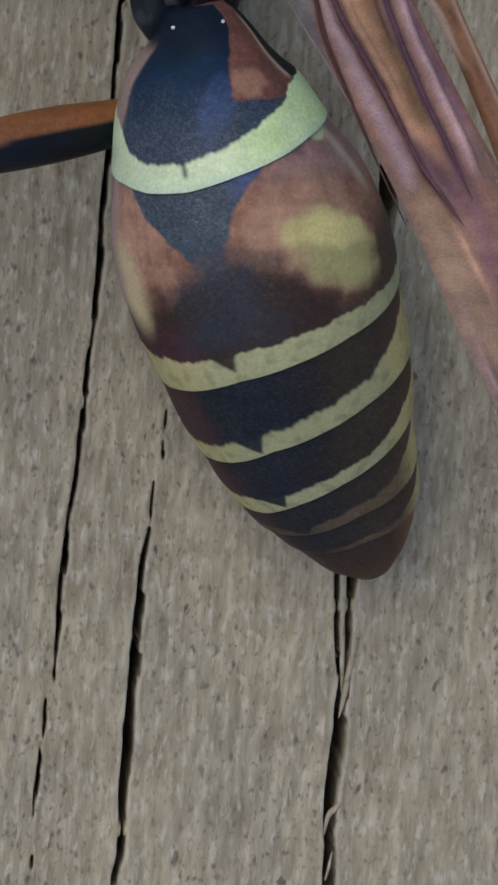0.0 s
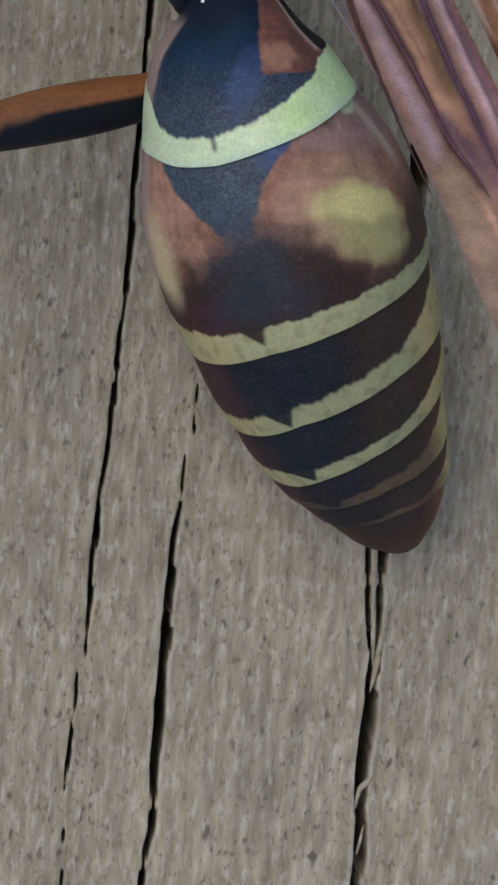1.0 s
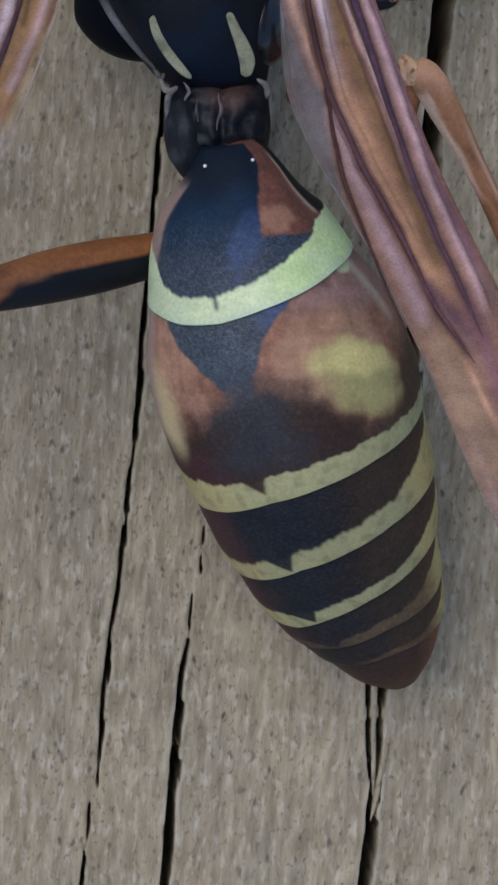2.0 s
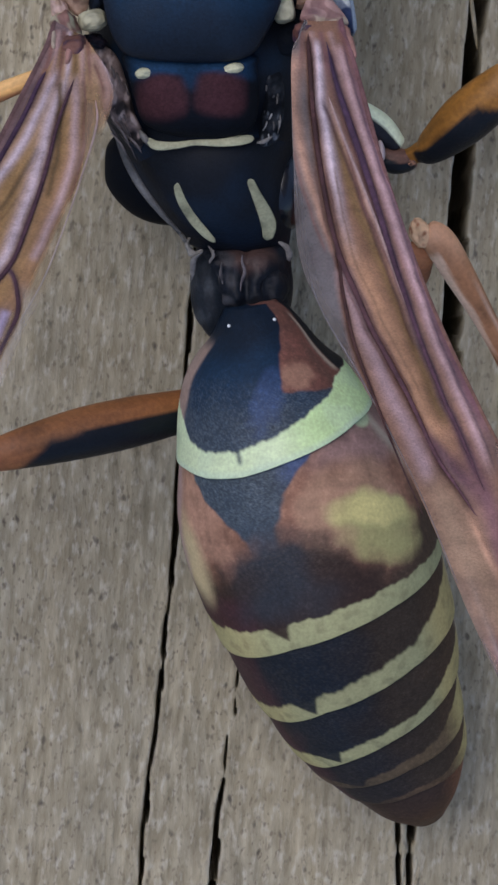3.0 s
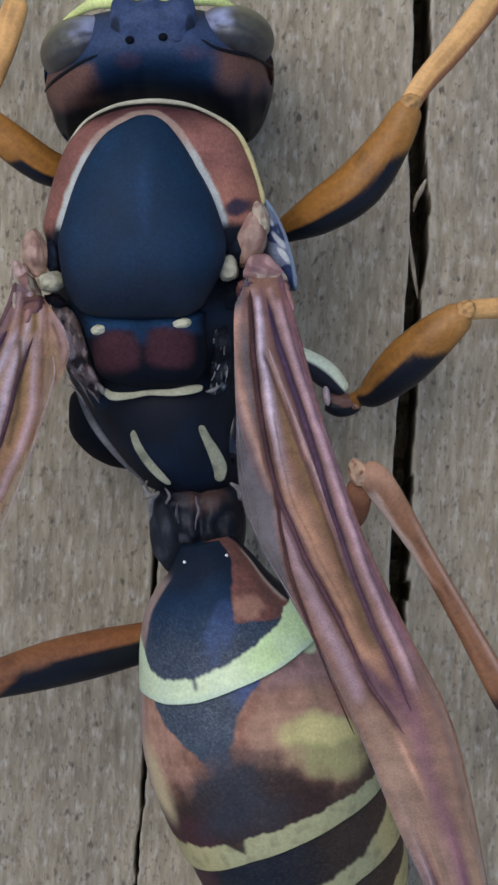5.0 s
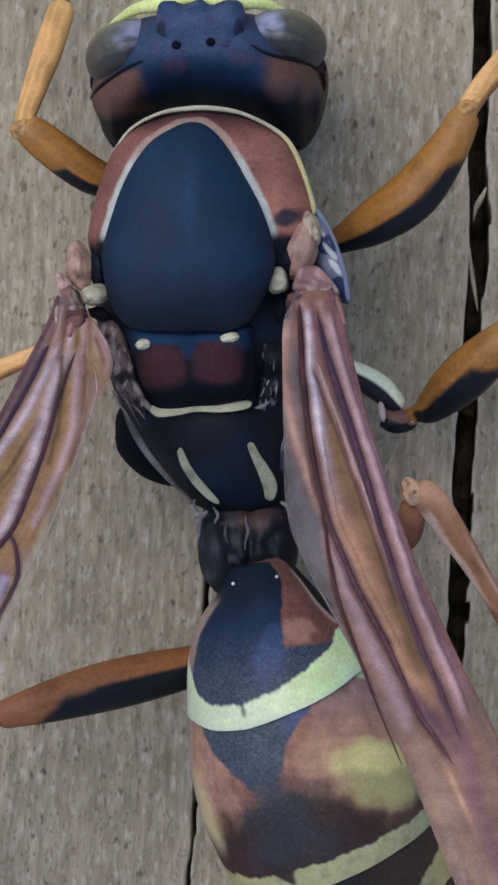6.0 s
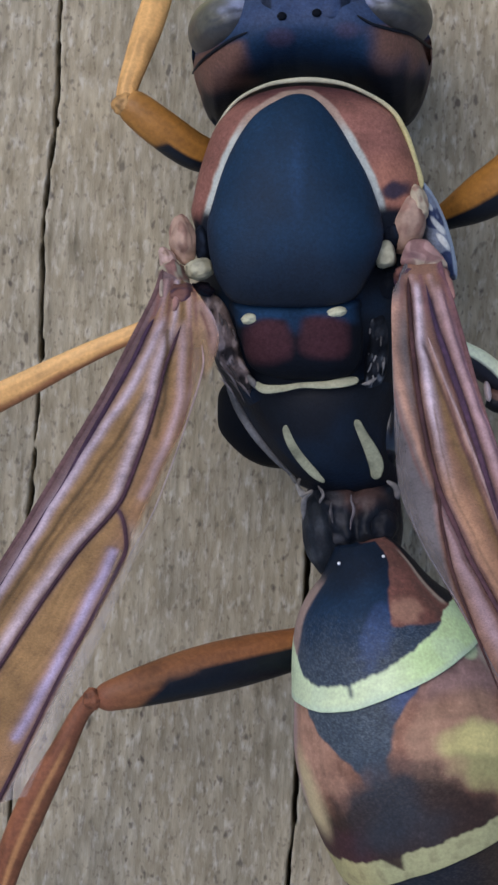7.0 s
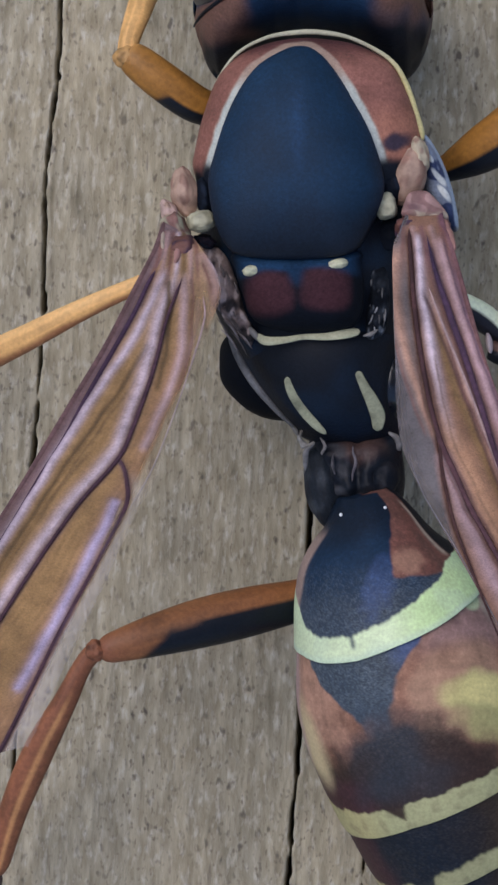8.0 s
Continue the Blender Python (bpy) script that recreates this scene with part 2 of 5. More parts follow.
# each crack: distance along the board, place across it, width
CRACKS = [
    [(1.0, -0.20, 0.0), (-0.9, -0.30, 0.07), (-1.4, -0.35, 0.09), (-3.5, -0.49, 0.075), (-4.74, -0.58, 0.09), (-6.1, -0.68, 0.085), (-7.7, -0.82, 0.09), (-8.48, -0.94, 0.08), (-9.56, -1.03, 0.10), (-10.8, -1.13, 0.05), (-11.05, -1.16, 0.0)],
    [(-11.0, -1.21, 0.0), (-11.4, -1.26, 0.045), (-11.9, -1.31, 0.0), (-12.1, -1.33, 0.03), (-12.65, -1.39, 0.035), (-12.9, -1.40, 0.0), (-13.3, -1.41, 0.02), (-14.0, -1.43, 0.025), (-16.0, -1.55, 0.02)],
    [(-6.9, 0.46, 0.0), (-7.05, 0.45, 0.03), (-7.65, 0.42, 0.03), (-7.75, 0.42, 0.0)],
    [(-7.95, 0.31, 0.0), (-8.1, 0.30, 0.035), (-8.5, 0.25, 0.03), (-8.6, 0.25, 0.0)],
    [(-8.78, 0.22, 0.0), (-9.0, 0.18, 0.045), (-9.29, 0.13, 0.09), (-10.13, 0.05, 0.13), (-11.63, -0.01, 0.18), (-12.8, -0.09, 0.17), (-13.64, -0.12, 0.13), (-14.04, -0.22, 0.10), (-16.0, -0.36, 0.09)],
    [(10.5, 4.50, 0.36), (8.07, 4.37, 0.37), (5.19, 4.24, 0.40), (3.74, 4.24, 0.42), (2.3, 4.09, 0.34), (1.15, 3.97, 0.40), (-0.57, 3.89, 0.43), (-2.3, 3.76, 0.40), (-6.0, 3.48, 0.30), (-9.41, 3.24, 0.17), (-10.5, 3.15, 0.14), (-11.76, 3.10, 0.28), (-12.6, 3.01, 0.28), (-13.44, 2.95, 0.20), (-14.0, 2.95, 0.20), (-16.0, 2.86, 0.18)],
    [(-8.3, 3.06, 0.0), (-9.42, 3.01, 0.07), (-10.5, 3.03, 0.09), (-11.25, 3.11, 0.05), (-11.6, 3.12, 0.0)],
    [(10.5, -4.10, 0.08), (7.43, -4.28, 0.08), (6.3, -4.36, 0.08), (5.5, -4.42, 0.08), (4.77, -4.52, 0.07), (4.02, -4.62, 0.08), (1.89, -4.66, 0.08), (1.05, -4.72, 0.07), (-0.52, -4.90, 0.05), (-1.0, -4.95, 0.0)],
    [(-4.3, -5.15, 0.0), (-5.14, -5.23, 0.06), (-7.34, -5.40, 0.07), (-10.0, -5.60, 0.0)],
]


def grain_noise(s, y):
    """Relief of the fibres, in millimetres."""
    rng = np.random.default_rng(5)
    h = np.zeros_like(s)
    for _ in range(26):
        fs, fy, ph, amp = rng.uniform(4, 30), rng.uniform(0.15, 1.6), rng.uniform(0, 6.3), rng.uniform(0.2, 1.0)
        h += amp * np.sin(fs * s + 1.5 * np.sin(fy * y + ph) + ph * 3) / (1 + fs / 12)
    return 0.006 * h


def build_board():
    x0, x1, y0, y1 = -7.4, 7.4, -16.0, 10.5
    cols = set(np.round(np.arange(x0, x1 + 0.001, 0.05), 4))
    for c in CRACKS:
        c = np.array(c)
        for k in np.arange((c[:, 1] - SLANT * c[:, 0]).min() - 0.2, (c[:, 1] - SLANT * c[:, 0]).max() + 0.2, 0.014):
            cols.add(round(float(k), 4))
    kept = [x0]
    for k in sorted(cols):
        if x1 >= k > kept[-1] + 0.008:
            kept.append(float(k))
    cols = np.array(kept)
    rows = np.arange(y0, y1 + 0.001, 0.075)
    S, Y = np.meshgrid(cols, rows)
    X = S + SLANT * Y
    Z = grain_noise(S, Y)
    lip = np.zeros_like(Z)
    rng = np.random.default_rng(11)
    for i, c in enumerate(CRACKS):
        c = np.array(c)[np.argsort([r[0] for r in c])]
        ragged = np.interp(Y, rows, np.repeat(rng.normal(0, 0.014, len(rows) // 4 + 1), 4)[:len(rows)])
        bridge = np.interp(Y, rows, np.repeat(rng.random(len(rows) // 3 + 1), 3)[:len(rows)])
        xc = np.interp(Y, c[:, 0], c[:, 1]) + ragged + 0.012 * np.sin(Y * 2.1 + i)
        half = 0.36 * np.interp(Y, c[:, 0], c[:, 2], left=0, right=0)
        half = half * (1 + np.where(half > 0.09, 0.07, 0.18) * np.sin(Y * 5.3 + 2 * i) * np.sin(Y * 1.9 + i)) + np.where(half > 0, ragged * 0.6, 0)
        half = np.where((half < 0.055) & (bridge > 0.82), 0.25 * half, half)
        d = np.abs(X - xc)
        cut = 1 - smooth01(half - 0.012, half + 0.012, d)
        depth = np.where(half > 0.004, np.minimum(0.8 + 45 * half, 8.0), 0)
        Z -= cut * depth
        fresh = smooth01(0.01, 0.05, half) * np.exp(-((d - half - 0.02) / 0.05) ** 2) * (0.65 + 0.35 * np.sin(Y * 3.1 + 2 * i) * np.sin(Y * 7.7 + i))
        lip = np.maximum(lip, np.where(d > half - 0.02, fresh, 0))
        Z += np.where(half > 0.004, 0.02 * np.exp(-((d - half - 0.06) / 0.05) ** 2), 0) * (1 - cut)
    fade = smooth01(0, 0.8, np.minimum.reduce((S - x0, x1 - S, Y - y0, y1 - Y)))
    Z *= fade
    nr, nc = len(rows), len(cols)
    verts = np.stack((X, Y, Z), -1).reshape(-1, 3)
    faces = ring_faces(nr, nc, closed=False)
    # the rest of the board round the cracked stretch, and its edges and underside
    k = len(verts)
    L, R, B, T, D = -62.0, 78.0, -260.0, 240.0, -28.0
    outer = np.array([(L, B, 0), (R, B, 0), (R, T, 0), (L, T, 0), (L, B, D), (R, B, D), (R, T, D), (L, T, D)], float)
    verts = np.vstack((verts, outer))
    bl, br, tr, tl = 0, nc - 1, nr * nc - 1, (nr - 1) * nc
    faces += [tuple([k, k + 1] + list(range(br, bl - 1, -1))), tuple([k + 2, k + 3] + list(range(tl, tr + 1))),
              tuple([k + 1, k + 2] + list(range(tr, br - 1, -nc))), tuple([k + 3, k] + list(range(bl, tl + 1, nc)))]
    faces += [(k, k + 4, k + 5, k + 1), (k + 1, k + 5, k + 6, k + 2), (k + 2, k + 6, k + 7, k + 3), (k + 3, k + 7, k + 4, k), (k + 4, k + 7, k + 6, k + 5)]
    lip = np.r_[lip.ravel(), np.zeros(8)]
    ob = part("floor", verts, faces, WOOD, None, body=lip)
    return tagged(ob, "weathered grey-brown wooden board with long drying cracks", "board", kind="structure")


board = build_board()


def splinter(path, width):
    v, f, *_ = tube(path, width, n=14, seg=8)
    part("splinter", v, f, WOOD, board, "pale torn wood fibre across a crack")


splinter([(3.10, -9.0, -0.05), (3.10, -9.9, -0.04), (3.11, -10.6, -0.05), (3.12, -11.2, -0.10)], [0.05, 0.07, 0.08, 0.04])
splinter([(3.36, -10.1, -0.02), (3.26, -10.65, -0.02), (3.16, -11.15, -0.05), (3.08, -11.55, -0.12)], [0.06, 0.11, 0.10, 0.02])
splinter([(3.18, -12.70, -0.02), (3.06, -12.86, -0.01), (2.95, -12.98, -0.02), (2.88, -13.3, -0.04)], [0.06, 0.10, 0.08, 0.03])
splinter([(4.38, 4.95, -0.03), (4.28, 4.75, -0.06), (4.20, 4.6, -0.15), (4.16, 4.4, -0.30)], [0.04, 0.10, 0.08, 0.03])
splinter([(4.02, 4.35, -0.02), (4.09, 3.75, -0.05), (4.16, 3.25, -0.10), (4.21, 2.9, -0.22)], [0.04, 0.07, 0.07, 0.03])
splinter([(3.02, -13.5, -0.03), (2.97, -13.75, -0.03), (2.92, -13.95, -0.05)], [0.02, 0.05, 0.03])


g = bpy.data.meshes.new("ground")
g.from_pydata([(-400, -400, -0.0281), (400, -400, -0.0281), (400, 400, -0.0281), (-400, 400, -0.0281)], [], [(0, 1, 2, 3)])
g.materials.append(SOIL)
tagged(new("ground", g), "bare brown soil under the board", "ground", kind="structure")

# ---- the wasp ----
wasp = tagged(new("wasp"), "dark blue and red paper wasp with pale yellow bands", "wasp")


# head
HEAD = [(-0.20, 7.68), (-0.62, 7.66), (-1.04, 7.60), (-1.50, 7.44), (-1.83, 7.14), (-1.98, 6.79), (-1.97, 6.40), (-1.90, 6.02), (-1.80, 5.72), (-1.60, 5.52), (-1.35, 5.62), (-1.06, 5.86), (-0.65, 6.06), (-0.28, 6.14), (0.12, 6.08), (0.55, 5.94), (0.95, 5.64), (1.18, 5.50), (1.40, 5.52), (1.62, 5.80), (1.79, 6.33), (1.80, 6.83), (1.52, 7.24), (1.16, 7.50), (0.61, 7.62), (0.20, 7.66)]
HEAD_FRONT = np.array(sorted((x, y) for x, y in HEAD if y > 6.3))
HEAD_BACK = np.array(sorted((x, y) for x, y in HEAD if y < 6.3))


def head_top(x, y, r):
    yf, yb = np.interp(x, *HEAD_FRONT.T), np.interp(x, *HEAD_BACK.T)
    k = np.clip(2 * (y - yb) / (yf - yb + 1e-6) - 1, -1, 1)
    return 2.0 + 2.45 * (1 - np.abs(k) ** 2.6) ** 0.5 * (1 - np.clip(np.abs(x + 0.09) / 1.93, 0, 1) ** 3.2) ** 0.5 - 0.25 * smooth01(6.8, 5.6, y)


v, f = dome(HEAD, head_top, 1.3, 70, 200, (-0.1, 6.75))
x, y, z = (v - np.array((-0.09, 6.62, 3.15))).T
n1 = wobble(x, y, z, 3)
c = tint(len(v), NAVY * 1.2)
c = blend(c, np.array((0.034, 0.056, 0.115)), smooth01(-0.15, 0.35, y))
c = blend(c, BLACK, smooth01(-0.22, -0.62, y + 0.04 * n1))
c = blend(c, TAWNY * 0.58 + VIOLET * 0.3, smooth01(0.80, 1.20, np.abs(x) + 0.16 * n1) * smooth01(0.10, -0.02, y - 0.09 * x) * smooth01(-0.72, -0.30, y - 0.09 * x + 0.15 * n1))
for mx_, my_ in ((-0.42, -0.02), (0.62, 0.06)):
    c = blend(c, MAROON * 1.8 + NAVY * 0.4, 0.35 * smooth01(1.6, 0.0, ((x - mx_) / 0.22) ** 2 + ((y - my_) / 0.14) ** 2 + 0.4 * n1))
c = blend(c, NAVY * 2.2, 0.5 * smooth01(0.75, 0.5, np.abs(x)) * smooth01(0.2, 0.5, y) * smooth01(-0.2, 0.5, wobble(x, y, z, 7, 2.0)))
c = blend(c, CREAM * np.array((0.95, 0.95, 0.75)), smooth01(0.90, 0.97, y + 0.06 * x * x) * smooth01(0.9, 0.5, z))
head = part("head", v, f, SATIN, wasp, "blue-black wasp head with brown cheeks", c)
for sx in (-1, 1):
    v, f, d = ball((-0.09 + sx * 1.26, 7.00 + sx * 0.07, 2.95), (0.68, 0.54, 1.36), 36, 48, turn=-sx * 14 + 5)
    inner = -d[:, 0] * sx
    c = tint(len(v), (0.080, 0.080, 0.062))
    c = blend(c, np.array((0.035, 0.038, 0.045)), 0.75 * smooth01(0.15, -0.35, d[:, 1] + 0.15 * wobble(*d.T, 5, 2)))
    # bluish sheen on the inner upper part, painted into the eye's colour
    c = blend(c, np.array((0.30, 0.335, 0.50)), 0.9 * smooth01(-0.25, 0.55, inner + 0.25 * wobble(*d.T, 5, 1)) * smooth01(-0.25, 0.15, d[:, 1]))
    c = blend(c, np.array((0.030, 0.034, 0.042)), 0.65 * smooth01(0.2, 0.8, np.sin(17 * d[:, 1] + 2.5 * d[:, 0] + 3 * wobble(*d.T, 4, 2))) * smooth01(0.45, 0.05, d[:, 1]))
    c = blend(c, OLIVE * 0.55, 0.8 * smooth01(0.55, 0.9, d[:, 1] - 0.25 * inner))
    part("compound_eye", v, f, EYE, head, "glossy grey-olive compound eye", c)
    line = np.array([(-1.02, 6.68), (-1.25, 6.60), (-1.55, 6.47), (-1.80, 6.36), (-1.98, 6.27)] if sx < 0 else [(0.68, 6.90), (0.92, 6.77), (1.22, 6.71), (1.52, 6.68), (1.83, 6.62)])
    rise = 0.03 + head_top(line[:, 0], line[:, 1], 0)
    v, f, uu, ss, hh = tube(np.c_[line, rise], [0.03, 0.05, 0.06, 0.06, 0.05], n=30, seg=10)
    part("eye_margin", v, f, SATIN, head, "thin black groove behind the eye", tint(len(v), BLACK))
v, f = dome([(-0.76, 7.58), (-0.80, 7.2), (-0.76, 6.86), (-0.45, 6.70), (-0.15, 6.72), (0.25, 6.72), (0.52, 6.86), (0.58, 7.2), (0.54, 7.58), (0.30, 7.63), (0.06, 7.56), (-0.12, 7.66), (-0.34, 7.57), (-0.55, 7.64)], lambda x, y, r: 4.30 + 0.17 * (1 - r ** 6) - 0.7 * np.clip(y - 7.15, 0, 1) ** 2 + 0.03 * wobble(x, y, 0 * x, 7, 3.0), 3.4, 30, 110)
c = blend(tint(len(v), np.array((0.032, 0.054, 0.115))), np.array((0.060, 0.088, 0.165)), 0.6 * smooth01(0.0, 0.6, wobble(*v.T, 6, 2.0)))
for mx_ in (-0.72, 0.50):
    c = blend(c, BLACK * 1.2, 0.8 * smooth01(1.2, 0.4, ((v[:, 0] - mx_) / 0.09) ** 2 + ((v[:, 1] - 7.10) / 0.24) ** 2))
part("brow", v, f, SATIN, head, "pitted navy-blue brow", blend(c, BLACK, smooth01(6.95, 6.75, v[:, 1])))
for ox, oy in ((-0.48, 6.90), (0.06, 6.94)):
    v, f, d = ball((ox, oy, 4.47), (0.075, 0.068, 0.05), 12, 16)
    part("ocellus", v, f, MATT, head, "small shiny black simple eye", tint(len(v), BLACK * 0.6))
v, f, uu, ss, hh = tube([(-1.62, 7.35, 3.45), (-1.1, 7.58, 3.75), (-0.65, 7.60, 3.95), (-0.2, 7.68, 4.0), (0.3, 7.60, 3.95), (0.85, 7.62, 3.75), (1.35, 7.44, 3.45)], [0.06, 0.20, 0.22, 0.14, 0.22, 0.20, 0.06], n=50, seg=14)
part("face_band", v, f, SATIN, head, "pale yellow band across the face", tint(len(v), CREAM * np.array((1.0, 0.95, 0.6))))

# thorax: the dark trunk under the plates
v, f, d = ball((-0.12, 3.05, 3.05), (1.78, 2.75, 1.55), 50, 70)
part("thorax", v, f, SATIN, wasp, "blue-black trunk of the thorax", blend(tint(len(v), BLACK), NAVY * 0.7, smooth01(0, 0.6, wobble(*v.T, 2.4))))

PRONOTUM = [(-0.33, 5.87), (-0.75, 5.80), (-1.20, 5.62), (-1.52, 5.30), (-1.75, 4.74), (-1.90, 4.16), (-1.92, 3.80), (-1.60, 3.20), (-0.25, 2.9), (1.20, 3.20), (1.62, 3.80), (1.58, 4.44), (1.36, 5.12), (1.12, 5.48), (0.60, 5.76), (0.05, 5.86)]
SCUTUM = [(-0.23, 5.66), (-0.52, 5.58), (-0.94, 5.30), (-1.30, 4.73), (-1.57, 3.97), (-1.66, 3.55), (-1.57, 2.94), (-1.38, 2.58), (-1.10, 2.42), (-0.33, 2.36), (0.46, 2.43), (0.80, 2.83), (1.04, 3.45), (0.88, 4.17), (0.58, 4.80), (0.28, 5.30), (0.02, 5.58)]


def pronotum_top(x, y, rho):
    return 4.10 + 0.95 * np.sqrt(np.clip(1 - rho ** 2, 0, 1)) - 0.10 * np.clip(y - 4.6, 0, 2)


def scutum_top(x, y, rho):
    return 4.78 + 0.62 * np.sqrt(np.clip(1 - (0.97 * rho) ** 2.2, 0, 1)) - 0.14 * np.clip(y - 4.4, 0, 2)


def gap_to(v, path, n=240, closed=False):
    """Signed distance in plan from a line (+ towards the wasp's right when the line runs tailward), and the place along it."""
    p = spline(path, n, closed)[:, :2]
    t = np.gradient(p, axis=0)
    t /= np.linalg.norm(t, axis=1)[:, None] + 1e-9
    out, along = np.empty(len(v)), np.empty(len(v))
    for i in range(0, len(v), 4000):
        d = v[i:i + 4000, None, :2] - p[None]
        r = np.hypot(d[..., 0], d[..., 1])
        k = r.argmin(axis=1)
        j = np.arange(len(k))
        side = t[k, 0] * d[j, k, 1] - t[k, 1] * d[j, k, 0]
        out[i:i + 4000], along[i:i + 4000] = np.copysign(r[j, k], side), k / (n - 1)
    return out, along


PUTTY = np.array((0.36, 0.31, 0.24))
v, f = dome(PRONOTUM, pronotum_top, 3.2, 90, 260, (-0.15, 4.2))
c = blend(tint(len(v), RED * 0.84), RED * 0.62, smooth01(0, 0.7, wobble(*v.T, 3.0)))
c = blend(c, MAROON * 1.4, 0.6 * smooth01(5.45, 5.75, v[:, 1]))
c = blend(c, RED * 0.7, smooth01(-1.0, -1.5, v[:, 0]))
c = blend(c, np.array((0.34, 0.145, 0.095)), 0.8 * smooth01(4.9, 4.4, v[:, 1]) * smooth01(0.6, 1.1, v[:, 0]))
near = np.abs(gap_to(v, SCUTUM, 300, True)[0])
c = blend(c, PUTTY * 0.6 + RED * 0.4, smooth01(0.145, 0.105, near + 0.015 * wobble(*v.T, 8.0)) * (v[:, 1] > 3.3))
c = blend(c, np.array((0.40, 0.42, 0.38)), smooth01(0.125, 0.085, near + 0.015 * wobble(*v.T, 8.0)) * smooth01(5.35, 4.9, v[:, 1]) * (v[:, 1] > 3.3))
c = blend(c, BLACK, smooth01(3.95, 3.7, v[:, 1] + 0.1 * wobble(v[:, 0], v[:, 1], v[:, 2], 5)))
c = blend(c, BLACK * 2 + VIOLET * 0.25, 0.95 * smooth01(1.6, 0.2, ((v[:, 0] - 1.30 - 0.6 * (v[:, 1] - 4.2)) / 0.22) ** 2 + ((v[:, 1] - 4.17) / 0.16) ** 2 + 0.6 * wobble(*v.T, 6.0, 3.0)))
part("pronotum", v, f, SATIN, wasp, "brick-red collar plate", c)
v, f = dome(SCUTUM, scutum_top, 4.2, 40, 140, (-0.3, 3.9))
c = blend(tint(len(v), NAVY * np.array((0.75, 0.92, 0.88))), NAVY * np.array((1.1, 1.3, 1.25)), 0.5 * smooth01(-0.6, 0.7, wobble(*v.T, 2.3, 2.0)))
# rear and lower sides painted darker, so the sky's sheen stays on the front middle
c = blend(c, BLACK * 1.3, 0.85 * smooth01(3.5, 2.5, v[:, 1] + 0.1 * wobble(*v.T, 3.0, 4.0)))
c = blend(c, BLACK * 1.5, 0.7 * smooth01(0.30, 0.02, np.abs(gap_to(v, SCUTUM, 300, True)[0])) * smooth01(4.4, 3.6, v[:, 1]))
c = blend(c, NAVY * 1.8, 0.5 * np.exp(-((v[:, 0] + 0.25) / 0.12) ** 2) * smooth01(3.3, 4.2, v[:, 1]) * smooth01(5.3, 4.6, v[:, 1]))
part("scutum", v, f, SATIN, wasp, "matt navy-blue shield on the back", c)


# the collar's front edge
v, f, uu, *_ = tube([(-1.60, 5.16, 4.05), (-1.24, 5.60, 4.25), (-0.78, 5.83, 4.40), (-0.30, 5.90, 4.48), (0.15, 5.89, 4.46), (0.60, 5.79, 4.38), (1.13, 5.50, 4.22), (1.38, 5.13, 4.18), (1.56, 4.55, 4.15), (1.64, 4.22, 4.15)], [0.04, 0.05, 0.06, 0.08, 0.08, 0.06, 0.07, 0.09, 0.11, 0.12], n=80, seg=12)
part("collar_rim", v, f, SATIN, wasp, "pale yellow rim of the collar", blend(tint(len(v), np.array((0.40, 0.38, 0.27))), np.array((0.52, 0.46, 0.22)), smooth01(0.55, 0.8, uu)))

# wing bases
def lump(name, label, centre, radii, turn, color, over=None, amp=0.10, seed=1.0, material=None, square=1.0):
    """An uneven, rounded piece of shell."""
    r = np.asarray(radii)
    v, f, d = ball((0, 0, 0), radii, 34, 48, turn, lambda p: np.sign(p) * np.abs(p / r) ** square * r)
    k = 1 + amp * wobble(*d.T, 2.6, seed) + 0.5 * amp * wobble(*d.T, 6.0, seed + 3)
    v = v * k[:, None] + np.asarray(centre)
    c = tint(len(v), color)
    if over is not None:
        c = blend(c, over, smooth01(-0.1, 0.6, wobble(*d.T, 3.4, seed + 7)))
    part(name, v, f, material or SATIN, wasp, label, c)


# the side plate below the wing: a curved pale rim round blue and white fields
SIDE = [(1.66, 4.34), (1.80, 4.18), (1.95, 3.88), (2.06, 3.55), (2.14, 3.20), (2.16, 2.92), (2.02, 2.90), (1.84, 3.05), (1.66, 3.40), (1.58, 3.85), (1.60, 4.18)]
v, f = dome(SIDE, lambda x, y, r: 3.78 + 0.42 * np.sqrt(np.clip(1 - (0.97 * r) ** 2.2, 0, 1)) + 0.03 * wobble(x, y, 0 * x, 8.0, 2.0), 3.0, 40, 160)
x, y, z = v.T
n1 = wobble(x, y, z, 7.0, 3.0)
rim = gap_to(v, SIDE[:6])[0]
c = tint(len(v), np.array((0.17, 0.20, 0.26)))
c = blend(c, np.array((0.030, 0.045, 0.105)), smooth01(0.05, 0.45, np.sin(9.5 * (y + 0.55 * x) + 1.5 * n1)))
for mx_, my_, long, thick in ((1.86, 3.66, 0.17, 0.055), (1.95, 3.40, 0.16, 0.05), (1.84, 3.20, 0.13, 0.045), (1.74, 3.95, 0.10, 0.04)):
    along, cross = 0.62 * (x - mx_) - 0.78 * (y - my_), 0.78 * (x - mx_) + 0.62 * (y - my_)
    c = blend(c, np.array((0.50, 0.52, 0.50)), smooth01(1.3, 0.5, (along / long) ** 2 + (cross / thick) ** 2 + 0.5 * n1))
c = blend(c, np.array((0.34, 0.41, 0.50)), smooth01(0.065, 0.03, np.abs(rim) + 0.012 * n1))
part("side_plate", v, f, SATIN, wasp, "blue and white side plate with a pale rim", c)
SHELL = np.array((0.31, 0.205, 0.150))
BONE = np.array((0.44, 0.42, 0.29))
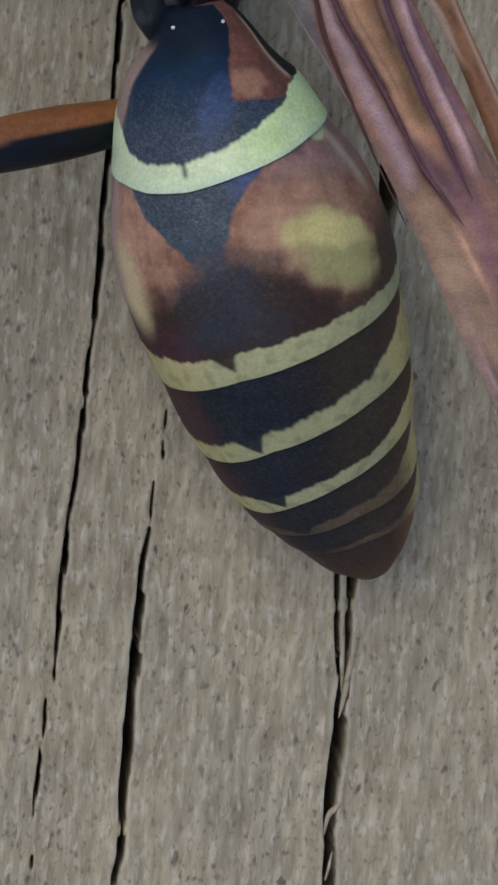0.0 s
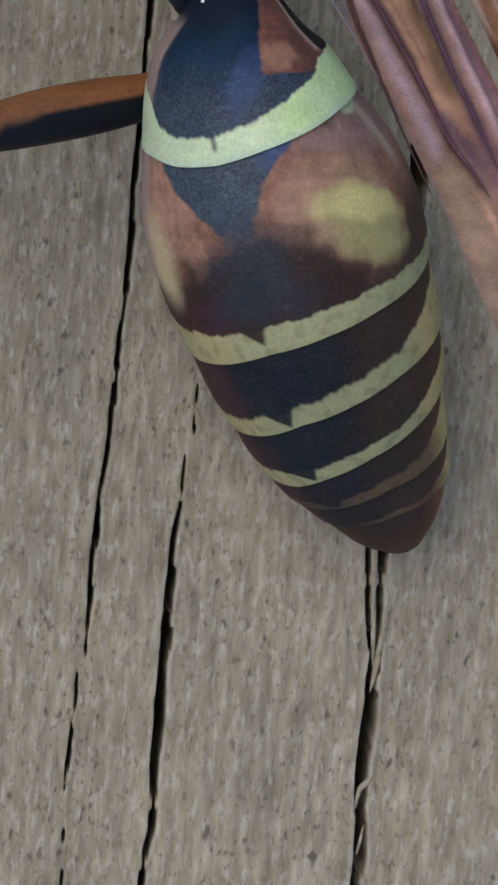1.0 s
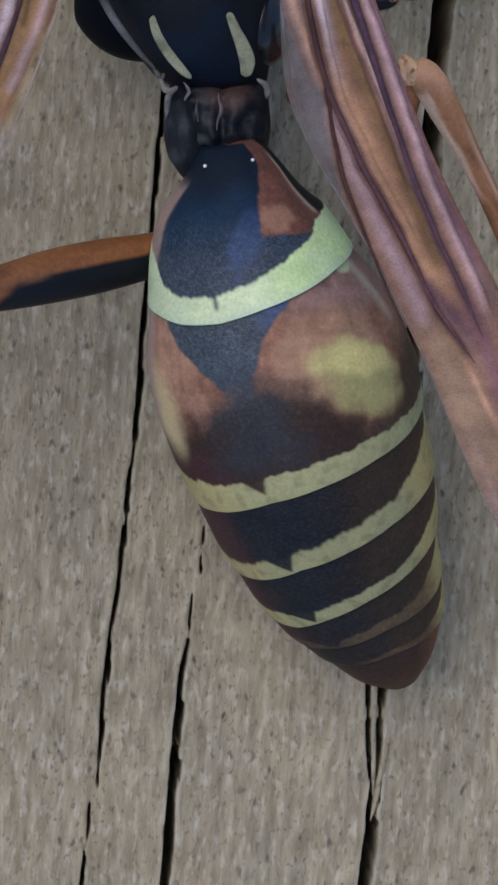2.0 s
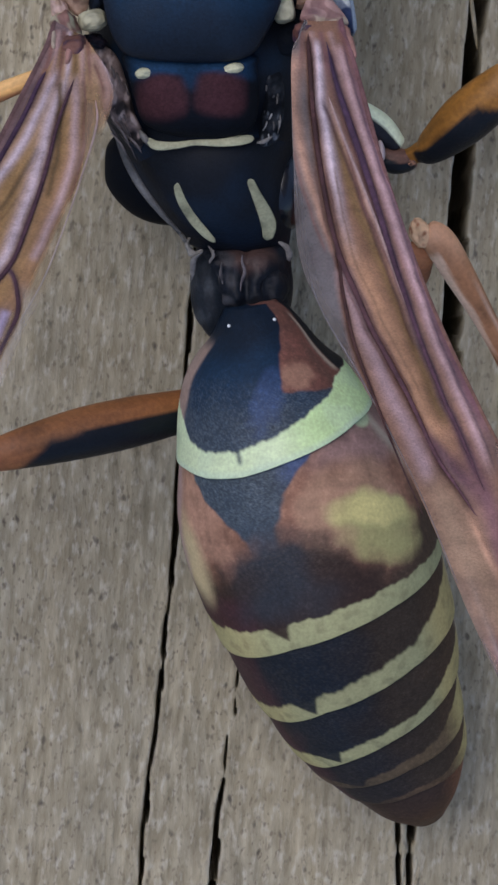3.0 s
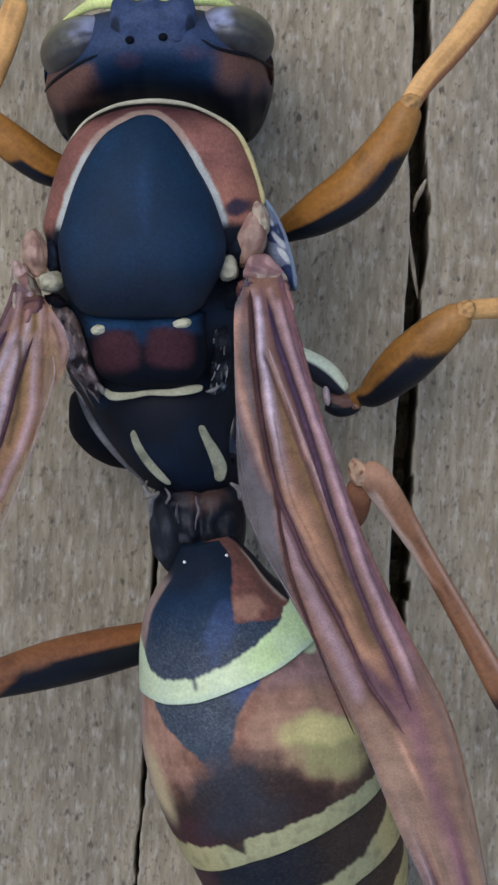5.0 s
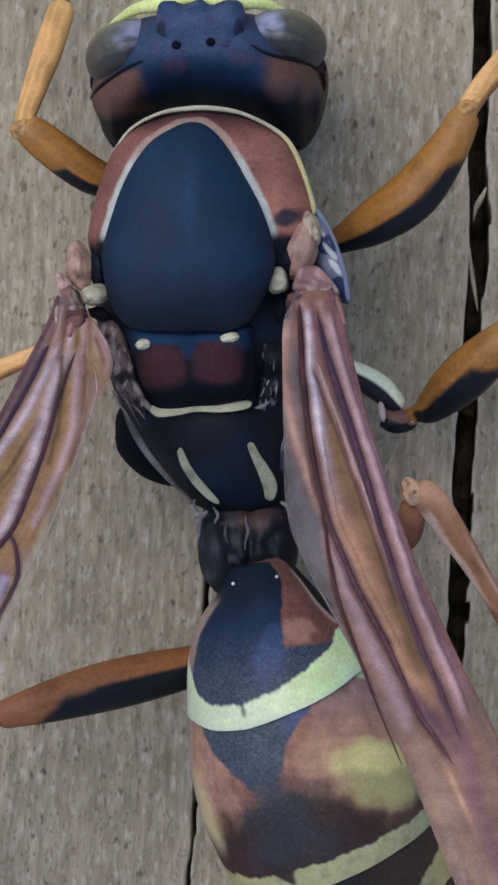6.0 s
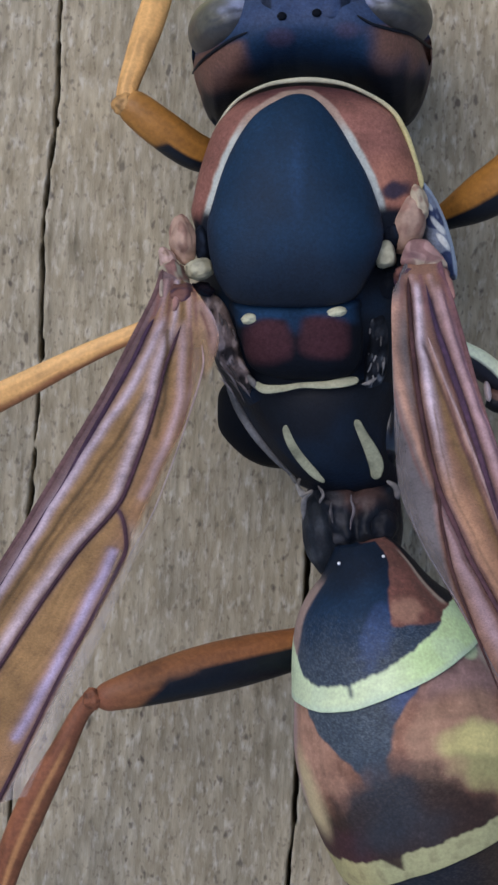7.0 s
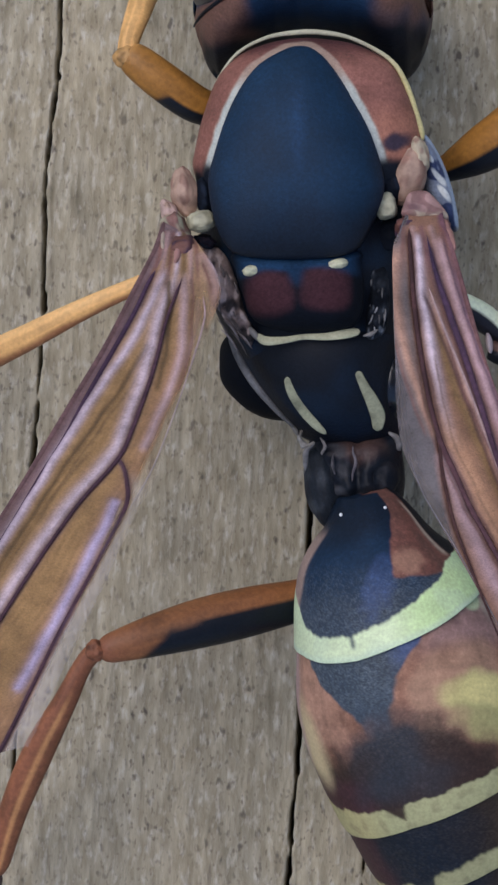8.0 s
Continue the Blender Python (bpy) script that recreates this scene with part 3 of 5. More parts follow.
lump("tegula", "pinkish-tan scale over the wing root", (1.40, 3.66, 4.38), (0.29, 0.47, 0.34), -14, SHELL * 1.1, RED * 0.40 + SHELL * 0.35, 0.06, 5.3, ROOT)
lump("tegula", "pinkish-tan scale over the wing root", (-2.06, 3.46, 4.33), (0.22, 0.38, 0.30), 8, SHELL * 1.2, RED * 0.30 + SHELL * 0.5, 0.10, 8.6, ROOT)
lump("tegula_tip", "cream front corner of the wing scale", (1.58, 3.98, 4.36), (0.15, 0.28, 0.26), 12, BONE * 0.55 + SHELL * 0.5, SHELL * 1.0, 0.10, 16.0, ROOT, 0.9)
lump("wing_root_spot", "cream block beside the wing root", (1.05, 3.18, 4.55), (0.17, 0.21, 0.26), 12, BONE * 0.85, BONE * 0.70, 0.07, 3.0, ROOT, 0.75)
lump("wing_root_spot", "cream block beside the wing root", (-1.80, 3.00, 4.48), (0.21, 0.16, 0.26), 10, BONE * 0.85, BONE * 0.70, 0.08, 4.0, ROOT, 0.75)
lump("wing_root_spot", "pale pinkish knob at the wing root", (-2.28, 3.12, 4.42), (0.13, 0.24, 0.22), 24, PINK * 1.25 + BONE * 0.2, SHELL, 0.12, 71.0, ROOT, 0.9)
FLAP = [(1.44, 3.36), (1.66, 3.38), (1.80, 3.28), (2.00, 3.02), (1.98, 2.92), (1.74, 2.90), (1.46, 2.96), (1.30, 3.02), (1.34, 3.20)]
v, f = dome(FLAP, lambda x, y, r: 4.72 + 0.16 * np.sqrt(np.clip(1 - (0.97 * r) ** 2, 0, 1)) + 0.03 * wobble(x, y, 0 * x, 8.0, 4.0), 4.2, 24, 90)
x, y, z = v.T
n1 = wobble(x, y, z, 8.0, 3.0)
c = tint(len(v), PINK * 0.9 + RED * 0.15)
c = blend(c, MAROON * 1.6, 0.75 * smooth01(0.9, 0.2, np.hypot((x - 1.45) / 0.20, (y - 3.14) / 0.14) + 0.3 * n1))
c = blend(c, BONE * 0.7 + PINK * 0.5, 0.85 * smooth01(0.07, 0.02, np.abs(y - 2.98 - 0.35 * (1.80 - x) ** 2) + 0.03 * n1) * smooth01(1.35, 1.6, x))
c = blend(c, RED * 0.4 + VIOLET * 0.3, 0.6 * smooth01(0.2, 0.7, np.sin(16 * (x + 0.5 * y) + 3 * n1)))
part("wing_hinge", v, f, ROOT, wasp, "pinkish three-cornered flap over the wing hinge", c)
# matt black lumps set in to read as shade between the wing-root pieces
lump("wing_root_shade", "black lump standing for a shaded gap at the wing root", (1.12, 3.50, 4.35), (0.24, 0.32, 0.36), 0, BLACK, BLACK * 2.2, 0.08, 6.0, MATT)
lump("wing_root_shade", "black lump standing for a shaded gap at the wing root", (1.12, 2.78, 4.15), (0.26, 0.26, 0.16), 0, BLACK, None, 0.08, 7.0, MATT)
lump("wing_root_shade", "black lump standing for a shaded gap at the wing root", (-1.76, 2.72, 4.24), (0.17, 0.10, 0.12), -20, BLACK + MAROON * 0.2, BLACK * 2, 0.22, 8.0, MATT)
lump("wing_root_shade", "black lump standing for a shaded gap at the wing root", (-1.74, 3.40, 4.30), (0.16, 0.30, 0.30), 8, BLACK, BLACK * 2.2, 0.08, 9.0, MATT)
lump("wing_hinge", "knobbly pinkish wing hinge", (1.45, 2.78, 4.60), (0.26, 0.22, 0.34), 0, RED * 0.45, VIOLET * 0.7, 0.10, 13.0, ROOT, 0.75)
lump("wing_hinge", "knobbly pinkish wing hinge", (1.82, 2.76, 4.62), (0.22, 0.22, 0.30), 0, RED * 0.6, RED * 0.3 + PINK * 0.3, 0.10, 17.0, ROOT, 0.75)
lump("wing_hinge", "knobbly pinkish wing hinge", (-2.20, 2.86, 4.48), (0.20, 0.28, 0.36), 25, RED * 0.35 + PINK * 0.2, BONE * 0.7, 0.10, 14.0, ROOT, 0.75)
lump("wing_hinge", "knobbly pinkish wing hinge", (-2.08, 2.52, 4.75), (0.24, 0.24, 0.36), 0, RED * 0.40, VIOLET * 0.8, 0.10, 15.0, ROOT, 0.75)
for p, wd, col in (([(1.95, 2.92, 4.85), (2.04, 2.65, 5.10), (2.10, 2.40, 5.30)], [0.06, 0.10, 0.06], RED * 0.5 + PINK * 0.4),
                   ([(-2.15, 2.80, 4.8), (-2.12, 2.55, 5.05), (-2.18, 2.30, 5.30)], [0.06, 0.10, 0.06], RED * 0.5 + PINK * 0.5),
                   ([(-1.95, 2.70, 4.85), (-1.90, 2.45, 5.05), (-1.90, 2.15, 5.35)], [0.06, 0.10, 0.06], PINK * 1.0),
                   ([(-2.32, 3.05, 4.6), (-2.38, 2.80, 4.85), (-2.36, 2.55, 5.10)], [0.06, 0.10, 0.06], BONE * 0.4 + PINK * 0.5)):
    v, f, *_ = tube(p, wd, n=26, seg=14)
    v = v + 0.02 * np.c_[wobble(*v.T, 9, 1), wobble(*v.T, 9, 2), wobble(*v.T, 9, 3)]
    part("wing_root_rib", v, f, ROOT, wasp, "pinkish rib at the wing root", tint(len(v), col))

# scutellum, metanotum, propodeum
SCUTELLUM = [(-1.28, 2.50), (-1.27, 2.2), (-1.17, 1.85), (-1.02, 1.48), (-0.55, 1.30), (0.0, 1.27), (0.42, 1.32), (0.64, 1.52), (0.70, 1.95), (0.66, 2.3), (0.60, 2.50), (-0.3, 2.52)]
v, f = dome(SCUTELLUM, lambda x, y, r: 4.35 + 0.62 * np.sqrt(np.clip(1 - (0.96 * r) ** 2.6, 0, 1)) - 0.16 * np.clip(1.9 - y, 0, 1), 3.8, 30, 110)
x, y, z = v.T
c = tint(len(v), BLACK * 0.8)
c = blend(c, NAVY * 1.5, smooth01(2.12, 2.26, y + 0.10 * np.abs(x + 0.3) + 0.03 * wobble(x, y, z, 6)) * smooth01(1.05, 0.75, np.abs(x + 0.32)))
c = blend(c, NAVY * 1.1, smooth01(0.20, 0.08, np.abs(x + 0.32)) * smooth01(1.85, 2.1, y))
for mx_, my_ in ((-0.76, 1.83), (0.12, 1.88)):
    c = blend(c, MAROON * 0.95, smooth01(1.35, 0.15, (np.abs(x - mx_) / 0.42) ** 3 + (np.abs(y - my_) / 0.36) ** 3 + 0.22 * wobble(x, y, z, 6)))
part("scutellum", v, f, MATT, wasp, "navy plate with two maroon patches", c)
lump("plate_spot", "small cream corner spot", (-1.03, 2.20, 4.80), (0.135, 0.085, 0.13), 8, np.array((0.50, 0.50, 0.34)), np.array((0.42, 0.42, 0.30)), 0.05, 61.0, SATIN)
lump("plate_spot", "small cream corner spot", (0.30, 2.27, 4.82), (0.160, 0.090, 0.13), 12, np.array((0.50, 0.50, 0.34)), np.array((0.42, 0.42, 0.30)), 0.08, 62.0, SATIN)


def propodeum_z(x, y):
    return 4.20 - 0.42 * ((x - 0.05) / 1.15) ** 2 - 0.36 * np.clip(1.1 - y, 0, 2) ** 1.6


PROPODEUM = [(-1.42, 1.75), (-1.46, 1.20), (-1.10, 0.66), (-0.60, -0.05), (-0.25, -0.34), (0.45, -0.52), (1.10, -0.42), (1.22, 0.2), (1.20, 0.9), (1.12, 1.75), (-0.2, 1.9)]
v, f = dome(PROPODEUM, lambda x, y, r: propodeum_z(x, y) - 0.5 * r ** 4, 2.4, 34, 110)
part("propodeum", v, f, SATIN, wasp, "shiny black hind part of the thorax", blend(tint(len(v), BLACK), NAVY * 0.7, 0.5 * smooth01(-0.2, 0.6, wobble(v[:, 0], v[:, 1], v[:, 2], 2))))
v, f, uu, *_ = tube([(-0.98, 1.26, 4.22), (-0.85, 1.15, 4.30), (-0.55, 1.15, 4.36), (-0.26, 1.19, 4.40), (0.1, 1.19, 4.38), (0.40, 1.23, 4.34), (0.62, 1.27, 4.26)], [0.08, 0.14, 0.11, 0.09, 0.12, 0.15, 0.11], [0.035] * 7, n=50, seg=12)
part("pale_bar", v, f, SATIN, wasp, "thin cream bar across the thorax", blend(tint(len(v), np.array((0.40, 0.40, 0.27))), BLACK * 3, 0.9 * np.exp(-((uu - 0.50) / 0.008) ** 2)))


def drape(name, label, points, widths, lift, color):
    """A flat stripe laid over the propodeum."""
    p = np.array(points, float)
    v, f, uu, ss, hh = tube(np.c_[p, propodeum_z(p[:, 0], p[:, 1]) + lift], widths, [0.03] * len(p), n=40, seg=12)
    part(name, v, f, SATIN, wasp, label, blend(tint(len(v), color), color * 0.7, smooth01(0, 0.6, wobble(v[:, 0], v[:, 1], v[:, 2], 7))))


drape("pale_stripe", "cream stripe on the hind thorax", [(-0.53, 0.60), (-0.46, 0.36), (-0.30, 0.08), (-0.10, -0.15), (0.05, -0.28)], [0.13, 0.16, 0.15, 0.13, 0.06], -0.03, np.array((0.31, 0.32, 0.215)))
drape("pale_stripe", "cream stripe on the hind thorax", [(0.55, 0.66), (0.66, 0.44), (0.79, 0.18), (0.86, -0.03), (0.84, -0.24)], [0.13, 0.15, 0.21, 0.23, 0.14], -0.02, np.array((0.31, 0.32, 0.215)))
v, f = dome([(-1.1, 1.6), (-1.58, 1.30), (-1.66, 0.9), (-1.60, 0.56), (-1.25, 0.20), (-0.80, 0.04), (-0.35, 0.1), (-0.3, 0.7), (-0.5, 1.3)], lambda x, y, r: 2.2 + 0.9 * np.sqrt(np.clip(1 - (0.97 * r) ** 2, 0, 1)), 1.4, 20, 70)
part("hind_coxa", v, f, MATT, wasp, "black hind hip", tint(len(v), BLACK * 0.6))
v, f, d = ball((1.05, 0.6, 2.6), (0.6, 0.75, 0.9), 26, 34, -20)
part("hind_coxa", v, f, GLOSSY, wasp, "black hind hip", tint(len(v), BLACK))
v, f, *_ = tube([(-1.44, 1.26, 3.75), (-1.28, 0.90, 3.74), (-1.06, 0.52, 3.66), (-0.74, 0.12, 3.55), (-0.46, -0.16, 3.4)], [0.06, 0.12, 0.12, 0.09, 0.04], n=40, seg=10)
part("side_ridge", v, f, SATIN, wasp, "pale edge of the hind thorax", blend(tint(len(v), (0.09, 0.09, 0.09)), np.array((0.19, 0.185, 0.18)), smooth01(-0.2, 0.6, wobble(*v.T, 4.0, 1.0))))
for i, (cx, cy, cz, rx, ry, turn) in enumerate(((-1.22, 1.42, 3.80, 0.12, 0.34, 25), (0.86, 1.75, 3.95, 0.10, 0.32, -20), (0.84, 1.32, 3.90, 0.10, 0.20, -35), (-1.46, 1.85, 3.75, 0.14, 0.36, 15))):
    lump("side_fold", "crumpled greyish fold beside the thorax plates", (cx, cy, cz), (rx, ry, 0.3), turn, np.array((0.035, 0.038, 0.045)) if i in (1, 2) else np.array((0.085, 0.066, 0.063)), np.array((0.100, 0.105, 0.120)) if i in (1, 2) else np.array((0.21, 0.158, 0.145)), 0.05, 20.0 + i, MATT)

for label, outline, deep, dull, bright, seed in (
        ("crumpled pinkish-grey membrane beside the back plates", [(-1.80, 2.66), (-1.50, 2.56), (-1.30, 2.15), (-1.16, 1.62), (-1.00, 1.28), (-1.16, 1.16), (-1.46, 1.46), (-1.68, 1.95)], (0.030, 0.026, 0.027), (0.185, 0.140, 0.130), (0.42, 0.34, 0.32), 3.0),
        ("crumpled blue-black membrane beside the back plates", [(0.72, 2.52), (0.96, 2.50), (1.08, 1.95), (1.02, 1.36), (0.82, 1.16), (0.70, 1.30), (0.74, 1.95)], (0.006, 0.008, 0.012), (0.022, 0.027, 0.036), (0.15, 0.17, 0.20), 6.0)):
    v, f = dome(outline, lambda x, y, r: 4.00 + 0.22 * np.sqrt(np.clip(1 - (0.97 * r) ** 2, 0, 1)) + 0.07 * np.abs(wobble(x, y, 0 * x, 7.0, seed)) + 0.03 * wobble(x, y, 0 * x, 16.0, seed), 3.4, 44, 130)
    n1, n2 = wobble(*v.T, 6.0, seed), wobble(v[:, 0] * 2.2, v[:, 1], v[:, 2], 9.0, seed + 2)
    c = blend(tint(len(v), deep), np.array(dull), smooth01(-0.5, 0.3, n1 + 0.4 * n2))
    part("side_membrane", v, f, MATT, wasp, label, blend(c, np.array(bright), 0.8 * smooth01(0.25, 0.75, n2 + 0.35 * n1)))


def streak(path, width, color):
    v, f, *_ = tube(path, [0.4 * width, width, 0.3 * width], n=16, seg=8)
    part("side_streak", v, f, MATT, wasp, "pale fibre-like ridge beside the thorax plates", tint(len(v), np.array(color)))


rng = np.random.default_rng(21)
for k in range(34):
    t, j = rng.random(), rng.normal(0, 0.09)
    if k % 3:
        x, y, dx, dy = -1.40 - 0.22 * math.sin(3 * t) + j, 2.45 - 1.15 * t, 0.10 + 0.16 * t, -0.28 - 0.16 * rng.random()
    else:
        x, y, dx, dy = 0.78 + 0.16 * math.sin(3 * t) + 0.6 * j, 2.40 - 1.05 * t, -0.10 + 0.14 * rng.random(), -0.22 - 0.12 * rng.random()
    g = 0.08 + 0.20 * rng.random() ** 1.5
    streak([(x, y, 4.10), (x + 0.5 * dx + 0.03, y + 0.5 * dy, 4.20 + 0.06 * rng.random()), (x + dx, y + dy, 4.10)], 0.018 + 0.022 * rng.random(), (1.15 * g, 0.98 * g, 0.95 * g) if k % 3 else (g, 1.0 * g, 1.04 * g))
streak([(-1.12, 1.40, 4.10), (-1.02, 1.26, 4.24), (-0.94, 1.14, 4.15)], 0.10, (0.21, 0.20, 0.19))
streak([(0.66, 1.20, 4.20), (0.78, 1.22, 4.26), (0.90, 1.30, 4.20)], 0.07, (0.17, 0.165, 0.165))
lump("waist_lobe", "smoky slate-grey lobe beside the waist", (-0.03, -1.08, 2.92), (0.29, 0.66, 0.42), 8, np.array((0.012, 0.016, 0.022)), np.array((0.036, 0.043, 0.052)), 0.05, 33.0, SATIN)
lump("waist_lobe", "black lobe beside the waist", (0.92, -0.98, 2.98), (0.26, 0.34, 0.40), -14, BLACK, np.array((0.016, 0.017, 0.022)), 0.06, 34.0, SATIN)

# waist
WAIST = [(-0.20, -0.28), (0.15, -0.22), (0.60, -0.25), (1.12, -0.28), (1.22, -0.65), (1.24, -1.05), (1.12, -1.38), (0.62, -1.50), (0.15, -1.45), (-0.10, -1.40), (-0.24, -1.05), (-0.27, -0.65)]


def waist_z(x, y, r):
    lumps = 0.07 * wobble(x, y, 0 * x, 4.5, 2.0) + 0.04 * wobble(x, y, 0 * x, 9.0, 5.0)
    return 2.6 + 0.75 * np.sqrt(np.clip(1 - (0.97 * r) ** 2.4, 0, 1)) + lumps * (1 - r ** 3) - 0.10 * np.exp(-((x - 0.52) / 0.07) ** 2)


v, f = dome(WAIST, waist_z, 2.0, 40, 120)
x, y, z = v.T
n1 = wobble(x, y, z, 5.0, 3.0)
c = tint(len(v), BLACK)
c = blend(c, np.array((0.075, 0.045, 0.040)), smooth01(0.45, 0.1, np.hypot((x - 0.55) / 1.2, y + 0.45) + 0.12 * n1))
c = blend(c, np.array((0.045, 0.046, 0.052)), 0.7 * smooth01(0.1, 0.7, wobble(x, y, z, 8.0, 6.0)) * smooth01(0.9, 0.2, x))
part("petiole", v, f, WAIST_GLOSS, wasp, "glossy black knobbly waist", c)
for p, wd, col in (([(-0.36, -0.16, 3.2), (-0.38, -0.32, 3.3), (-0.28, -0.44, 3.35), (-0.16, -0.40, 3.3)], [0.04, 0.09, 0.09, 0.03], (0.21, 0.20, 0.185)),
                   ([(-0.16, -0.42, 3.35), (-0.26, -0.56, 3.38), (-0.32, -0.72, 3.3), (-0.30, -0.90, 3.2)], [0.03, 0.08, 0.07, 0.02], (0.17, 0.165, 0.16)),
                   ([(-0.06, -0.34, 3.38), (0.02, -0.46, 3.42), (-0.03, -0.60, 3.38)], [0.03, 0.07, 0.03], (0.15, 0.14, 0.135)),
                   ([(0.44, -0.45, 3.36), (0.47, -0.72, 3.38), (0.42, -1.02, 3.36)], [0.02, 0.05, 0.02], (0.12, 0.105, 0.115)),
                   ([(0.16, -0.60, 3.36), (0.12, -0.76, 3.40), (0.18, -0.92, 3.36)], [0.02, 0.05, 0.02], (0.08, 0.075, 0.08)),
                   ([(1.02, -0.26, 3.3), (1.14, -0.38, 3.3), (1.20, -0.56, 3.2)], [0.04, 0.10, 0.04], (0.16, 0.15, 0.145)),
                   ([(-0.50, -0.10, 3.25), (-0.44, -0.24, 3.30), (-0.36, -0.30, 3.25)], [0.03, 0.07, 0.03], (0.14, 0.135, 0.125))):
    v, f, *_ = tube(p, wd, n=30, seg=14)
    v = v + 0.03 * np.c_[wobble(*v.T, 9, 1), wobble(*v.T, 9, 2), wobble(*v.T, 9, 3)]
    part("waist_valve", v, f, WAIST_GLOSS, wasp, "smoky whitish flap beside the waist", tint(len(v), np.array(col)))

# white beads added to stand for two glints on the abdomen's front
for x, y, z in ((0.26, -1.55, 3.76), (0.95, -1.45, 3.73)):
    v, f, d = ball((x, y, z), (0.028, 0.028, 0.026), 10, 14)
    part("shoulder_glint", v, f, GLOSSY, wasp, "tiny white bead standing in for a glint on the abdomen", tint(len(v), (0.80, 0.82, 0.84)))

# ---- the banded abdomen: six overlapping rings along a bent axis ----
# station: x, y, z of the axis, half width, half height, slope of the axis (degrees)
AXIS = np.array([
    (0.60, -1.24, 3.20, 0.44, 0.42, 4), (0.71, -1.75, 3.22, 0.75, 0.76, 6), (0.80, -2.45, 3.20, 1.22, 1.16, 9),
    (1.03, -3.30, 3.12, 1.52, 1.46, 12), (1.32, -4.15, 2.92, 1.82, 1.72, 14), (1.62, -4.95, 2.72, 1.90, 1.78, 16),
    (1.91, -5.78, 2.52, 1.83, 1.72, 18), (2.30, -6.77, 2.17, 1.67, 1.52, 21), (2.59, -7.46, 1.90, 1.46, 1.30, 24),
    (3.00, -8.22, 1.58, 1.14, 0.98, 27), (3.27, -8.82, 1.34, 0.76, 0.66, 29), (3.42, -9.15, 1.18, 0.36, 0.34, 30)])
AX_N = 420
AX = spline(AXIS, AX_N)
AX_U = np.linspace(0, len(AXIS) - 1, AX_N)
ROLL = 26.0  # the abdomen leans over: its dorsal line lies this far round to one side
AROUND = (-180, -110, -70, -50, -25, 0, 25, 50, 110, 180)
# how far each ring's hind edge is drawn forward or back, angle by angle
SKEW_1 = (0, 0, 0, 0.06, 0.07, 0.0, -0.04, -0.09, -0.05, 0)
SKEW_2 = (0, 0.10, 0.14, 0.05, -0.10, -0.15, -0.15, -0.07, 0, 0)
SKEW_3 = (0, 0.15, 0.25, 0.12, -0.10, -0.17, -0.20, -0.15, 0, 0)
SKEW_4 = (0, 0.10, 0.18, 0.15, 0.0, -0.11, -0.12, -0.10, 0, 0)
SKEW_5 = (0, 0, 0, 0, -0.02, -0.04, 0.08, 0.15, 0.05, 0)
LEVEL = (0,) * 10


def gaster_ring(u, ang, grow):
    """Points of the ring at stations u (one for each angle) for the angles ang (degrees, 0 on top, + to the wasp's right side)."""
    st = np.stack([np.interp(u, AX_U, AX[:, k]) for k in range(6)], -1)
    e = 0.05
    d = np.stack([np.interp(u + e, AX_U, AX[:, k]) - np.interp(u - e, AX_U, AX[:, k]) for k in range(2)], -1)
    d /= np.linalg.norm(d, axis=1)[:, None]
    ph = np.radians(st[:, 5])
    zero = np.zeros(len(ph))
    side = np.stack((-d[:, 1], d[:, 0], zero), -1)
    up = np.stack((d[:, 0] * np.sin(ph), d[:, 1] * np.sin(ph), np.cos(ph)), -1)
    back = np.stack((d[:, 0] * np.cos(ph), d[:, 1] * np.cos(ph), -np.sin(ph)), -1)
    a = np.radians(ang)
    bulge = (0.12 + 0.028 * np.clip(u - 3, 0, 4)) * st[:, 3] * (np.cos(a) - 1) - 0.035 * st[:, 3] * np.sin(a) * np.clip(u - 3, 0, 3) / 3
    grow = np.maximum(grow, -0.95 * st[:, 4])
    return st[:, :3] + ((st[:, 3] + grow) * np.sin(a))[:, None] * side + ((st[:, 4] + grow) * np.cos(a))[:, None] * up + bulge[:, None] * back


def tergite(name, label, u0, u1, n, paint, lip=0.035, m=400, skew=(LEVEL, LEVEL), roll=ROLL):
    """One ring plate; paint(t, a, v) gives the pigment at t (0 front .. 1 rear edge) and a (degrees from the dorsal line)."""
    ang = np.linspace(-180, 180, m, endpoint=False)
    first, last = (u + np.interp(ang, AROUND, k) for u, k in zip((u0, u1), skew))
    t = np.linspace(0, 1, n)
    rows = [gaster_ring(first - 0.02, ang, -0.9 * float(np.interp(u0, AX_U, AX[:, 4])))] if u0 <= 0 else [gaster_ring(first, ang, -0.08)]
    for k in t:
        grow = lip * smooth01(0.0, 1.0, np.array(k)) - 0.03 * (1 - smooth01(0, 0.12, np.array(k)))
        rows.append(gaster_ring(first + (last - first) * k, ang, float(grow)))
    rows.append(gaster_ring(last + 0.01, ang, lip - 0.05))
    rows.append(gaster_ring(last - 0.12, ang, lip - 0.09))
    v = np.concatenate(rows)
    tt = np.repeat(np.r_[0.0, t, 1.0, 1.0], m)
    aa = np.tile(ang + roll, len(t) + 3)
    part(name, v, capped(len(t) + 3, m), GASTER, wasp, label, paint(tt, aa, v))


def jag(a, amount, seed):
    a = np.radians(a)
    return amount * (np.sin(17 * a + seed) + 0.7 * np.sin(31 * a + 2 * seed) + 0.6 * np.sin(53 * a + 3 * seed) + 0.5 * np.sin(97 * a + seed))


